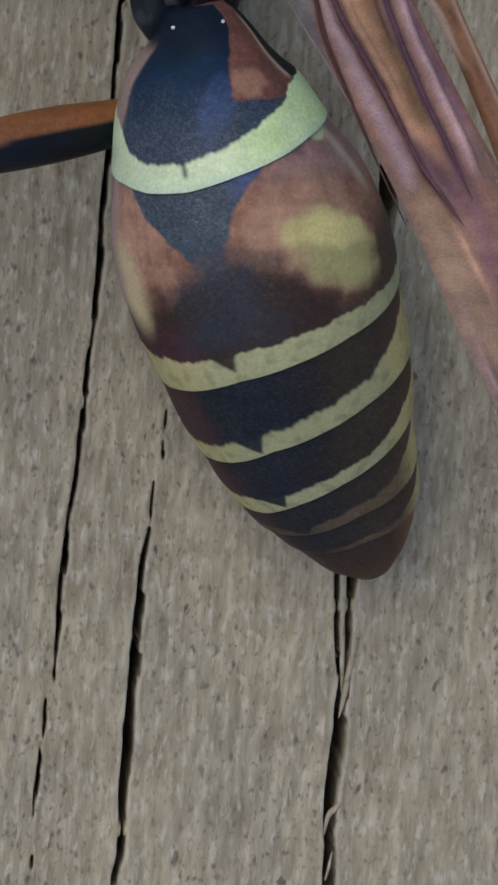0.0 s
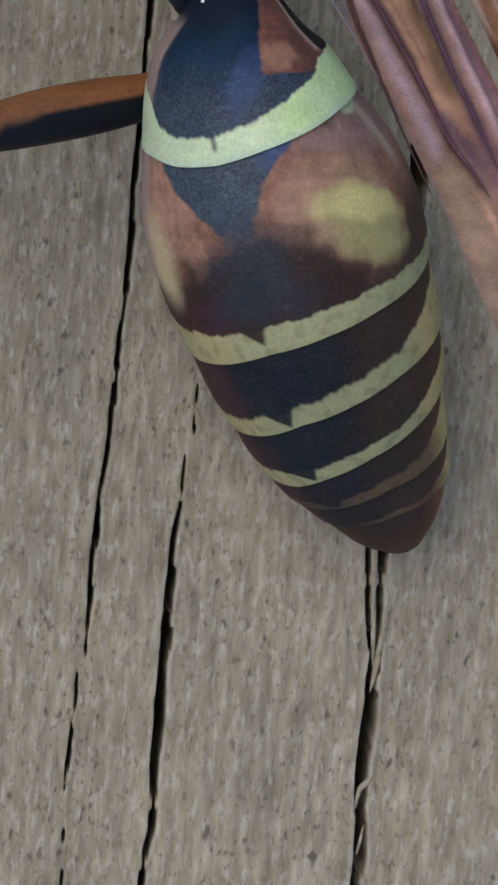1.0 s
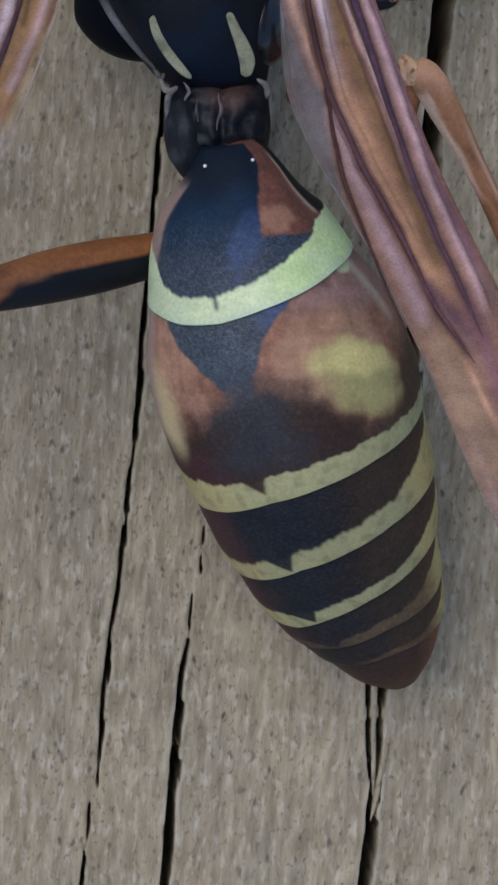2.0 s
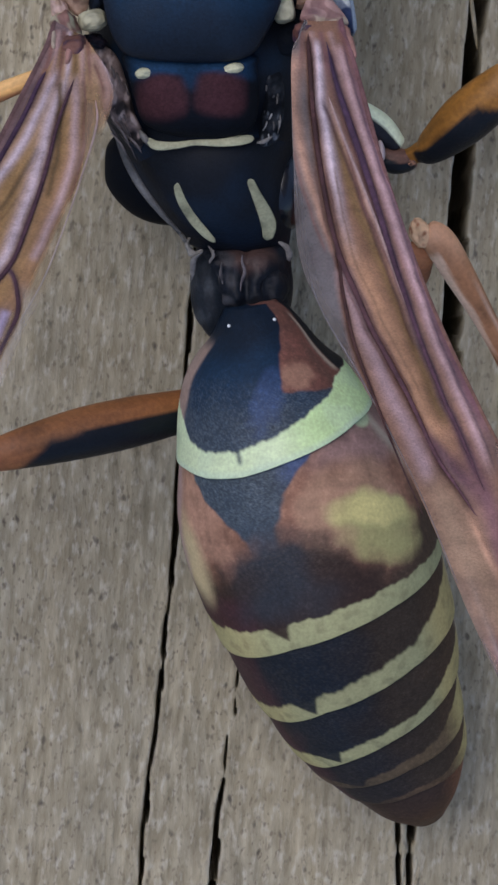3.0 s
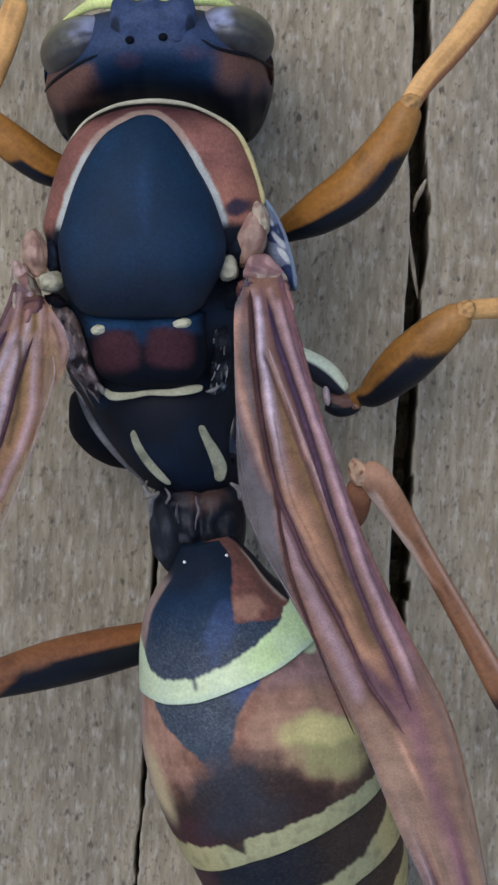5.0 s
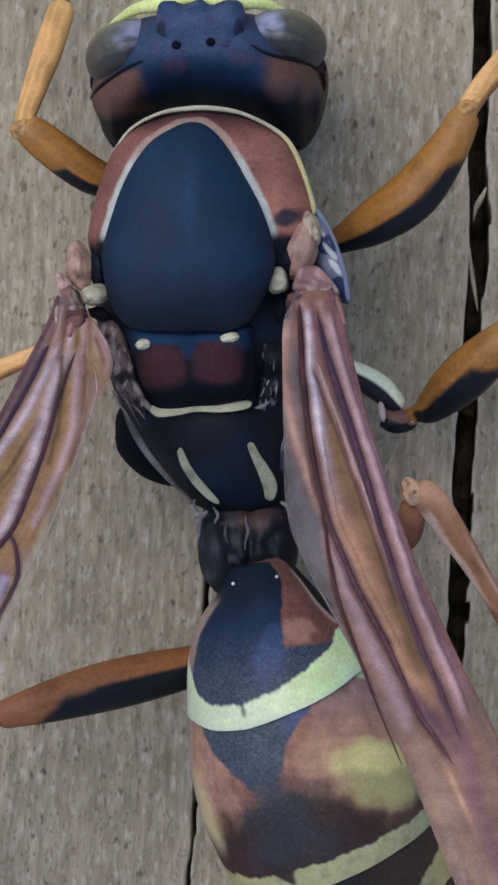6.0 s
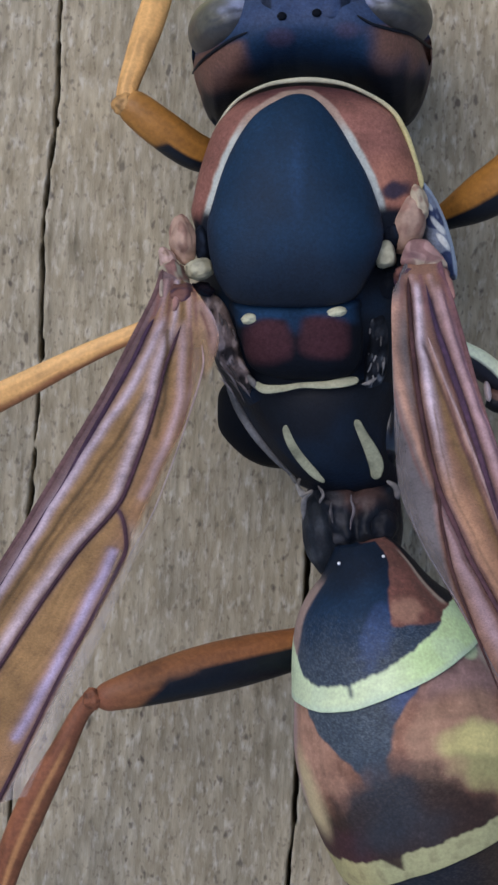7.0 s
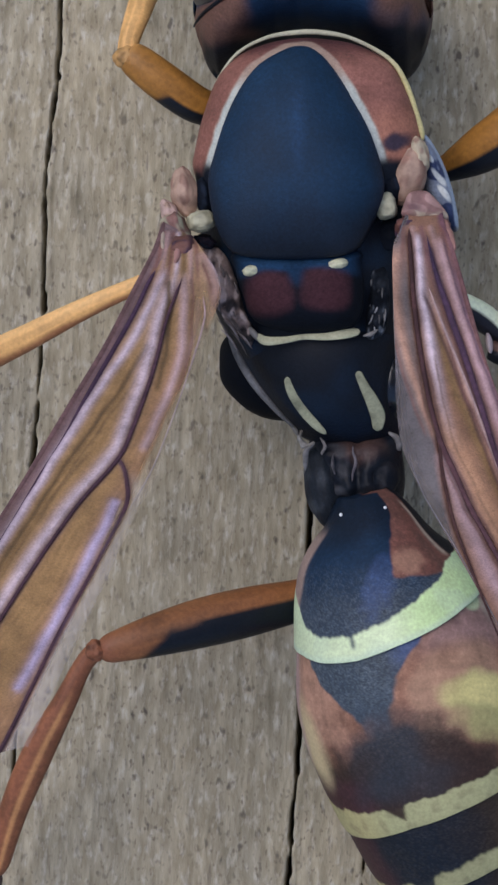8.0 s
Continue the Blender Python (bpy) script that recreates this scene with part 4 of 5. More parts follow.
def grains(v, seed):
    """Fine powdery speckle, 0..1."""
    r = np.random.default_rng(seed).random(len(v))
    return smooth01(0.35, 1.0, r + 0.15 * wobble(*v.T, 4.0, seed))


def notch_in(t, a, top, tip, wide, lean):
    """A dark tooth cut into a band's front edge: wide at the top, leaning to one side, closed at the tip."""
    k = np.clip((tip - t) / (tip - top), 0, 1)
    return smooth01(1.2, -1.2, np.maximum(-wide * k * lean - a, a - wide * k * (1 - lean))) * (t < tip)


def paint_first(t, a, v):
    n1, n2 = wobble(*v.T, 4.0, 1.0), wobble(*v.T, 11.0, 6.0)
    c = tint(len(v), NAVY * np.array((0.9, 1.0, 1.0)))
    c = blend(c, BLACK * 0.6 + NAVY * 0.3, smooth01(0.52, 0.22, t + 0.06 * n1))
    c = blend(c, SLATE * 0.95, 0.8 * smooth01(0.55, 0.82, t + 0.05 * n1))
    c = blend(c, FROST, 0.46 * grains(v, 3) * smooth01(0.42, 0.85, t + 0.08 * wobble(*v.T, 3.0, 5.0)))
    # a blue glint, painted into the shell colour
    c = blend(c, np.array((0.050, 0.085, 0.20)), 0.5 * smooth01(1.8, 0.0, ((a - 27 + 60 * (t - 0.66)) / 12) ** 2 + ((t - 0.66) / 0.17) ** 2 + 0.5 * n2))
    side = np.interp(t, (0.20, 0.33, 0.50, 0.66), (60, 52, 42, 38)) + 1.2 * n1 + 1.5 * n2
    low = 0.662 + 0.0026 * np.clip(a - 38, 0, 60) + 0.012 * n1 + 0.008 * n2
    red = smooth01(-2, 2, a - side) * smooth01(low + 0.012, low - 0.012, t)
    c = blend(c, RED * 0.58, red)
    c = blend(c, RED * 0.32 + BROWN * 0.4, red * (0.7 * smooth01(0.42, 0.22, t) + 0.5 * smooth01(0.0, 0.6, n2)))
    # pinkish highlight on the red patch, put into its colour
    c = blend(c, PEACH * 0.95, red * 0.8 * smooth01(2.0, 0.0, ((a - 54) / 14) ** 2 + ((t - 0.58) / 0.09) ** 2 + 0.5 * n2))
    c = blend(c, BROWN * 1.2, red * 0.6 * np.exp(-((a - 78) / 6) ** 2) * smooth01(0.3, 0.5, t))
    c = blend(c, PUTTY * 1.2, 0.9 * np.exp(-((a - 91 - 1.5 * n1) / 2.8) ** 2) * smooth01(0.12, 0.25, t) * smooth01(0.70, 0.62, t))
    # black past the rim is painted shade, the dark gap beside the wing
    c = blend(c, BLACK, smooth01(93, 97, a + 1.5 * n1) * smooth01(0.74, 0.66, t))
    flank = np.interp(t, (0.30, 0.49, 0.75, 0.86), (-36, -39, -44, -48))
    c = blend(c, PINK * 0.70 + PUTTY * 0.35, smooth01(2, -5, a - flank + 2 * n1) * smooth01(0.25, 0.42, t))
    start = np.interp(a, (-62, -46, -38, -29, -8, 11, 29, 46, 74, 82, 100), (0.70, 0.765, 0.835, 0.868, 0.878, 0.870, 0.856, 0.822, 0.768, 0.705, 0.69)) + jag(a, 0.0034, 1.0)
    band = smooth01(start - 0.008, start + 0.012, t)
    band *= 1 - np.exp(-((a - 0.5) / 1.5) ** 2) * smooth01(0.955, 0.925, t) * 0.85
    c = blend(c, CREAM * np.array((1.03, 1.02, 1.08)), band)
    c = blend(c, CREAM * np.array((0.96, 1.06, 0.88)), band * smooth01(20, 50, a))
    c = blend(c, CREAM * np.array((0.86, 0.90, 1.12)), band * (0.6 * smooth01(0.955, 0.990, t) + 0.25 * smooth01(0.2, 0.7, n1)))
    return blend(c, BROWN, smooth01(118, 132, np.abs(a)))


def paint_second(t, a, v):
    n1, n2, n3 = wobble(*v.T, 3.0, 2.0), wobble(*v.T, 9.0, 4.0), wobble(*v.T, 5.0, 9.0)
    c = tint(len(v), np.array((0.246, 0.124, 0.080)))
    c = blend(c, PINK * 0.95, 0.8 * smooth01(0.30, 0.12, t + 0.06 * n1 - 0.003 * (a - 50)) * smooth01(25, 50, a + 6 * n1))
    c = blend(c, PEACH * np.array((1.0, 1.02, 1.02)), 0.9 * smooth01(-8, -28, a + 4 * n1) * smooth01(0.55, 0.38, t + 0.04 * n2))
    c = blend(c, PEACH * 0.88 + OLIVE * 0.1, 0.8 * smooth01(2.2, 0.9, ((a - 49) / 22) ** 2 + ((t - 0.42) / 0.20) ** 2 + 0.5 * n1 + 0.3 * n3))
    c = c * (1 + 0.16 * n3 + 0.14 * n2 + 0.10 * wobble(*v.T, 16.0, 3.0))[:, None]
    # the dark hind field, brown to the sides and plum towards one flank
    top = np.interp(a, (-70, -45, -33, -20, -6, 2, 10, 31, 42, 58, 72, 86), (0.70, 0.61, 0.52, 0.46, 0.40, 0.35, 0.37, 0.46, 0.65, 0.77, 0.74, 0.57))
    dark = smooth01(top - 0.10, top + 0.13, t + 0.04 * n1 + 0.045 * n3 + 0.03 * n2)
    field = blend(tint(len(v), BROWN * 0.42), MAROON * 0.95, smooth01(-4, -22, a + 5 * n1) * smooth01(0.62, 0.74, t + 0.03 * n3))
    field = blend(field, np.array((0.066, 0.045, 0.030)), 0.8 * smooth01(44, 60, a + 5 * n1))
    field = blend(field, SLATE * 0.46, smooth01(34, 4, np.abs(a - 3 - 10 * n1)) * smooth01(0.95, 0.70, t + 0.05 * n3))
    field = blend(field, PUTTY * 0.5, 0.12 * grains(v, 12) * smooth01(0.78, 0.5, t))
    c = blend(c, field, 0.96 * dark)
    # yellow patches on the flanks
    tc = 0.560 + 0.0056 * (a - 55)
    q = np.abs((a - 57) / 19) ** 2.2 + np.abs((t - tc) / 0.185) ** 2.2 + 0.34 * n1 + 0.34 * n3 + 0.20 * n2
    patch = smooth01(1.85, 0.35, q)
    c = blend(c, OLIVE * np.array((0.90, 0.84, 0.70)), patch)
    c = blend(c, OLIVE * np.array((1.48, 1.33, 1.06)), patch * 0.95 * smooth01(0.62, 0.46, t - 0.004 * (a - 50) + 0.09 * n3 + 0.05 * n1))
    c = blend(c, PEACH * 1.3 + OLIVE * 0.45, patch * 0.6 * smooth01(44, 35, a + 4 * n1))
    q = ((a + 49) / 12) ** 2 + ((t - 0.52) / 0.20) ** 2 + 0.35 * n1 + 0.2 * n3
    c = blend(c, OLIVE * 0.85 + PEACH * 0.6, 0.85 * smooth01(2.6, 0.0, q))
    # pale pink rim light along the left flank, painted on
    c = blend(c, PINK * 1.25 + 0.07, 0.75 * smooth01(-50, -60, a + 3 * n1) * smooth01(0.85, 0.55, t))
    c = blend(c, PUTTY * 1.2, 0.85 * np.exp(-((a - 93 - n1) / 4) ** 2) * smooth01(0.55, 0.35, t))
    c = blend(c, CREAM * 0.8, 0.9 * smooth01(1.2, 0.5, ((a - 86) / 9) ** 2 + ((t - 0.06) / 0.07) ** 2))
    # the slate wedge behind the first band
    right = np.interp(t, (0.0, 0.08, 0.21, 0.36, 0.44), (42, 40, 19, 12, 10))
    left = np.interp(t, (0.0, 0.10, 0.27, 0.38, 0.46), (-45, -37, -15, -5, -4))
    wedge = smooth01(1.6, -1.6, np.maximum(a - right, left - a) + 1.2 * n2 + 1.2 * n1) * smooth01(0.50, 0.34, t + 0.03 * n3)
    slate = blend(tint(len(v), SLATE * 0.95), FROST * np.array((1.0, 1.03, 0.98)), 0.52 * grains(v, 6) * smooth01(0.46, 0.14, t + 0.05 * n2))
    slate = blend(slate, np.array((0.055, 0.085, 0.20)), 0.7 * smooth01(14, 30, a) * smooth01(0.26, 0.10, t))
    c = blend(c, slate, wedge)
    # the pale hind band
    start = np.interp(a, (-80, -34, -10, 1, 3, 40, 60, 86), (0.875, 0.862, 0.872, 0.878, 0.864, 0.874, 0.885, 0.90)) + jag(a, 0.0045, 2.0)
    band = smooth01(start - 0.006, start + 0.009, t) * (1 - 0.96 * notch_in(t, a, 0.86, 0.955, 12, 0.80))
    band *= 1 - 0.22 * smooth01(0.1, 0.7, n2)
    c = blend(c, blend(tint(len(v), OLIVE * np.array((0.86, 0.87, 0.88))), OLIVE * np.array((1.02, 0.93, 0.86)), smooth01(-4, -30, a)), band)
    return blend(c, BROWN, smooth01(116, 132, np.abs(a)))


def paint_ring(start, tooth, seed, warm, weak=0.0):
    """tooth: the dark notch's width in degrees. weak: how far the band is faded."""
    def paint(t, a, v):
        n1, n2 = wobble(*v.T, 3.5, seed), wobble(*v.T, 9.0, seed + 2)
        c = tint(len(v), np.array((0.050, 0.034, 0.026)) * (0.36 + 0.36 * warm))
        c = blend(c, SLATE * 0.12 + NAVY * 0.16 + BLACK * 0.2, smooth01(50, 14, np.abs(a + 2) + 9 * n1) * (1 - 0.6 * warm))
        c = blend(c, MAROON * 0.95 + BROWN * 0.12, 0.85 * smooth01(-14, -34, a + 8 * n1))
        c = blend(c, np.array((0.041, 0.029, 0.020)), 0.8 * smooth01(30, 58, a + 9 * n1))
        c = blend(c, TAWNY * 0.55, 0.5 * smooth01(56, 90, a + 9 * n1) * (0.5 + 0.5 * warm))
        c = blend(c, PUTTY * 0.45, 0.09 * grains(v, int(seed) + 30))
        front = start - 0.0008 * np.clip(a, 0, 90) - 0.0075 * np.clip(a - 60, 0, 60) + jag(a, 0.010, seed) - 0.03 * smooth01(0, -10, a)
        band = smooth01(front - 0.025, front + 0.03, t) * (1 - 0.97 * notch_in(t, a, start - 0.03, 0.975, tooth, 0.75))
        band *= (1 - weak * (0.75 + 0.25 * smooth01(30, -10, a)) * smooth01(95, 62, a)) * (1 - 0.22 * smooth01(0.1, 0.7, n2))
        pale = blend(tint(len(v), OLIVE * np.array((0.80, 0.80, 0.82))), OLIVE * np.array((1.0, 0.90, 0.82)), smooth01(-6, -30, a))
        pale = blend(pale, OLIVE * np.array((1.15, 0.92, 0.72)), 0.8 * smooth01(58, 84, a))
        c = blend(c, blend(pale, TAWNY * 0.8, min(1.0, 1.1 * weak) * smooth01(92, 62, a)), band)
        c = blend(c, PUTTY * 0.95 + TAWNY * 0.25, 0.7 * np.exp(-((a - 112 - 2 * n1) / 5) ** 2))
        return blend(c, BROWN, smooth01(122, 136, np.abs(a)))
    return paint


def paint_tip(t, a, v):
    n1 = wobble(*v.T, 4.0, 9.0)
    c = blend(tint(len(v), BROWN * 0.7), TAWNY * 0.42, smooth01(0.1, 0.8, t + 0.1 * n1))
    c = blend(c, RUST * 0.5 + TAWNY * 0.3, 0.8 * smooth01(40, 85, a + 8 * n1))
    return blend(c, BROWN * 0.65, 0.7 * smooth01(36, 8, np.abs(a)) * smooth01(0.7, 0.3, t))


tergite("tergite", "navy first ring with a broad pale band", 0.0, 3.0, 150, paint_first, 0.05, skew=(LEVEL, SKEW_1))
tergite("tergite", "red ring with yellow flank patches and band", 2.78, 6.0, 170, paint_second, 0.05, skew=(SKEW_1, SKEW_2))
tergite("tergite", "dark brown ring with a notched yellow band", 5.80, 7.0, 70, paint_ring(0.79, 15, 3.0, 0.15), 0.05, skew=(SKEW_2, SKEW_3), roll=30)
tergite("tergite", "dark brown ring with a notched yellow band", 6.80, 8.0, 70, paint_ring(0.82, 19, 5.0, 0.25), 0.05, skew=(SKEW_3, SKEW_4), roll=34)
tergite("tergite", "brown ring with a faint band", 7.80, 8.62, 50, paint_ring(0.80, 24, 7.0, 0.6, 0.70), 0.05, skew=(SKEW_4, SKEW_5), roll=34)
tergite("tergite", "brown ring with a faint band", 8.45, 9.20, 50, paint_ring(0.86, 30, 8.0, 0.8, 0.80), 0.04, skew=(SKEW_5, SKEW_5), roll=34)
tergite("tergite", "amber-brown pointed last ring", 9.00, 11.0, 40, paint_tip, 0.0)


# ---- legs ----
def limb(name, label, path, widths, color, dark=None, heights=None, ends=None, starts=None, groove=None, deep=0.0, edge=0, groove_at=-0.25, lip=None):
    """A leg joint. dark: (from, to, side) blackens one side between two places along it. groove: colour of an edge
    highlight painted lengthwise.
    """
    v, f, uu, ss, hh = tube(path, widths, heights or [0.85 * w for w in widths], n=60, seg=36)
    n1 = wobble(*v.T, 3.0, 6.0)
    c = blend(tint(len(v), color), color * 0.72, smooth01(0.0, 0.8, n1))
    c = blend(c, color * 1.25, 0.5 * smooth01(0.2, 0.9, np.sin(9 * ss + 4 * hh + 2 * n1)))
    if ends is not None:
        c = blend(c, ends, smooth01(0.80, 0.95, uu + 0.05 * n1))
    if groove is not None:
        c = blend(c, groove, np.exp(-((ss - groove_at) / 0.16) ** 2) * smooth01(0.3, 0.45, uu) * (hh > 0))
    if starts is not None:
        c = blend(c, starts, smooth01(0.34, 0.14, uu + 0.05 * ss + 0.06 * n1))
    if lip is not None:
        c = blend(c, lip, 0.85 * smooth01(0.42, 0.62, ss + 0.12 * n1) * smooth01(0.16, 0.22, uu) * smooth01(0.62, 0.40, uu + 0.05 * n1))
    if edge:
        c = blend(c, RUST * 0.9, 0.85 * smooth01(0.40, 0.80, ss * edge + 0.12 * n1))
        c = blend(c, color * np.array((1.25, 1.35, 1.6)), 0.6 * smooth01(-0.1, -0.7, ss * edge + 0.2 * n1))
    if dark:
        a, b, s = dark
        c = blend(c, BLACK * 0.8, smooth01(a - 0.02, a + 0.04, uu) * smooth01(b + 0.02, b - 0.03, uu - 0.10 * ss * s + 0.02 * n1) * smooth01(0.12, 0.20, ss * s + 0.05 * n1 + 0.28 * (0.48 - uu) + deep))
    return part(name, v, f, LEG, wasp, label, c)


# right fore leg
limb("fore_femur", "amber fore thigh with a black underside", [(1.55, 3.75, 2.2), (1.95, 3.92, 2.4), (2.55, 4.20, 2.7), (3.20, 4.62, 3.0), (3.75, 5.32, 3.1), (4.10, 5.98, 3.1)], [0.30, 0.42, 0.74, 0.84, 0.66, 0.46], AMBER, (0.07, 0.70, 1), ends=AMBER * 0.8 + STRAW * 0.15, deep=-0.12)
limb("fore_tibia", "straw-coloured fore shin", [(4.03, 5.88, 3.1), (4.30, 6.30, 2.9), (4.85, 6.95, 2.5), (5.45, 7.72, 2.0), (6.1, 8.5, 1.4)], [0.34, 0.38, 0.44, 0.46, 0.40], STRAW * 0.95, ends=RUST, edge=1)
limb("fore_tarsus", "slender tan fore foot", [(6.05, 8.45, 1.45), (6.6, 9.2, 0.7), (7.1, 9.8, 0.15), (7.5, 10.4, 0.08)], [0.26, 0.22, 0.18, 0.14], TAWNY)
for cx, cy, cz, k in ((4.06, 5.92, 3.12, 41), (4.93, 2.54, 2.52, 42), (-3.04, 5.76, 3.02, 43)):
    lump("knee_joint", "pale straw knob of the knee", (cx, cy, cz), (0.20, 0.17, 0.20), 35, STRAW * 0.7, STRAW * 0.45, 0.10, float(k), ROOT)
lump("knee_joint", "rust-coloured knob of the knee", (-3.62, -3.60, 3.32), (0.17, 0.17, 0.18), 35, RUST * 0.9, RUST * 0.5, 0.14, 44.0, ROOT)
# right middle leg
v, f, uu, ss, hh = tube([(1.7, 2.0, 2.0), (2.25, 1.78, 1.8), (2.62, 1.55, 1.6), (2.92, 1.25, 1.5)], [0.36, 0.42, 0.44, 0.28], n=40, seg=28)
c = blend(tint(len(v), BLACK * 1.4 + BROWN * 0.12), np.array((0.80, 0.88, 0.62)), smooth01(0.04, 0.12, -ss + 0.03 * wobble(*v.T, 5, 1)))
part("middle_coxa", v, f, LEG, wasp, "dark hip with a cream upper edge", c)
v, f, d = ball((2.62, 1.20, 1.72), (0.06, 0.17, 0.12), 12, 18, 8)
part("hip_spot", v, f, LEG, wasp, "cream spot on the hip", tint(len(v), (0.52, 0.42, 0.41)))
limb("middle_trochanter", "small reddish-brown leg joint", [(2.62, 1.14, 1.5), (2.82, 1.06, 1.5), (3.00, 1.06, 1.5), (3.16, 1.12, 1.5)], [0.34, 0.42, 0.38, 0.28], BROWN * 1.4 + RUST * 0.25, (-0.1, 0.80, 1), deep=-0.05)
lump("joint_knob", "pale tan knob of the leg joint", (3.10, 1.02, 1.62), (0.07, 0.05, 0.06), 20, RUST * 0.8 + PUTTY * 0.3, BROWN, 0.12, 47.0, ROOT)
limb("middle_femur", "amber middle thigh with a black underside", [(2.98, 1.09, 1.5), (3.20, 1.17, 1.6), (3.42, 1.27, 1.75), (3.90, 1.68, 2.1), (4.45, 2.15, 2.4), (4.98, 2.56, 2.5)], [0.24, 0.32, 0.55, 0.80, 0.72, 0.46], AMBER * 0.95, (0.17, 0.70, 1), ends=AMBER * 0.7 + STRAW * 0.25, deep=0.28)
limb("middle_tibia", "pale straw middle shin", [(4.88, 2.52, 2.5), (5.25, 2.58, 2.3), (5.9, 2.58, 1.9), (7.2, 2.4, 0.9)], [0.34, 0.34, 0.38, 0.36], STRAW)
limb("middle_tarsus", "slender tan middle foot", [(7.1, 2.42, 0.95), (7.9, 2.2, 0.4), (8.6, 2.0, 0.1), (9.4, 1.8, 0.08)], [0.24, 0.2, 0.17, 0.14], TAWNY)
# right hind leg
limb("hind_femur", "rusty hind thigh", [(1.6, -0.3, 2.2), (2.3, -0.9, 3.2), (2.95, -0.85, 4.1), (3.16, -0.30, 4.8)], [0.50, 0.60, 0.50, 0.40], RUST * 0.62, ends=RUST * 0.9 + STRAW * 0.1)
limb("hind_tibia", "rust-red hind shin with a dark end", [(3.14, -0.12, 4.85), (3.38, -0.28, 4.85), (3.72, -0.78, 4.5), (4.20, -1.55, 3.9), (4.75, -2.50, 3.1), (5.35, -3.60, 2.2), (5.6, -4.1, 1.8)], [0.36, 0.50, 0.46, 0.34, 0.36, 0.44, 0.40], np.array((0.37, 0.165, 0.075)), ends=BROWN * 0.7, starts=np.array((0.54, 0.29, 0.165)), groove=np.array((0.60, 0.38, 0.27)), groove_at=-0.62, lip=np.array((0.74, 0.52, 0.38)))
lump("knee_joint", "pale orange knob of the knee", (3.10, -0.16, 4.92), (0.17, 0.22, 0.20), 20, np.array((0.64, 0.40, 0.23)), RUST * 1.0, 0.12, 31.0, ROOT)
limb("hind_tarsus", "slender brown hind foot", [(5.55, -4.0, 1.85), (5.9, -5.0, 1.0), (6.2, -6.0, 0.3), (6.4, -7.2, 0.08)], [0.26, 0.22, 0.18, 0.14], BROWN)
# left fore leg
limb("fore_femur", "amber fore thigh with a dark underside", [(-1.45, 4.88, 2.4), (-1.95, 5.02, 2.7), (-2.45, 5.36, 2.9), (-2.85, 5.68, 3.0), (-3.02, 5.82, 3.0)], [0.48, 0.60, 0.62, 0.56, 0.42], AMBER, (0.0, 0.40, -1), ends=AMBER * 0.7 + STRAW * 0.3, deep=-0.28)
limb("fore_tibia", "pale straw fore shin", [(-3.02, 5.72, 3.0), (-2.98, 6.05, 2.9), (-2.82, 6.60, 2.6), (-2.65, 7.20, 2.2), (-2.45, 7.95, 1.7)], [0.32, 0.34, 0.42, 0.48, 0.44], STRAW)
limb("fore_tarsus", "slender tan fore foot", [(-2.5, 7.85, 1.75), (-2.5, 8.7, 0.9), (-2.7, 9.6, 0.2), (-2.9, 10.4, 0.08)], [0.26, 0.22, 0.18, 0.14], TAWNY)
# left middle leg
limb("middle_tibia", "straw-coloured middle shin", [(-2.35, 2.35, 3.1), (-2.95, 2.12, 3.1), (-3.75, 1.80, 2.9), (-4.60, 1.42, 2.6), (-5.35, 1.10, 2.2), (-6.3, 0.6, 1.7)], [0.26, 0.28, 0.34, 0.42, 0.46, 0.42], STRAW * 0.95, edge=-1)
limb("middle_femur", "amber middle thigh", [(-1.5, 2.3, 2.0), (-1.9, 2.4, 2.6), (-2.45, 2.35, 3.1)], [0.55, 0.50, 0.30], AMBER)
limb("middle_tarsus", "slender tan middle foot", [(-6.2, 0.65, 1.75), (-7.1, 0.2, 0.9), (-7.9, -0.2, 0.2), (-8.6, -0.5, 0.08)], [0.26, 0.22, 0.18, 0.14], TAWNY)
# left hind leg
limb("hind_femur", "amber hind thigh with a black lower side", [(0.35, -2.53, 2.0), (-0.35, -2.82, 2.4), (-1.20, -3.02, 2.8), (-2.00, -3.20, 3.1), (-2.85, -3.42, 3.3), (-3.62, -3.63, 3.3)], [0.50, 0.64, 0.78, 0.78, 0.63, 0.40], RUST * 0.55 + AMBER * 0.32, (0.0, 0.74, -1), ends=RUST * 0.9, deep=0.22)
limb("hind_tibia", "rust-brown hind shin", [(-3.52, -3.50, 3.3), (-3.82, -3.80, 3.2), (-4.15, -4.40, 3.0), (-4.62, -5.20, 2.6), (-5.08, -6.15, 2.1), (-5.45, -7.2, 1.5)], [0.34, 0.30, 0.38, 0.50, 0.46, 0.36], RUST * 0.72, groove=RUST * 0.6 + STRAW * 0.5)
limb("hind_tarsus", "slender brown hind foot", [(-5.4, -7.1, 1.55), (-5.7, -8.1, 0.9), (-6.0, -9.1, 0.2), (-6.2, -10.0, 0.08)], [0.26, 0.22, 0.18, 0.14], BROWN)


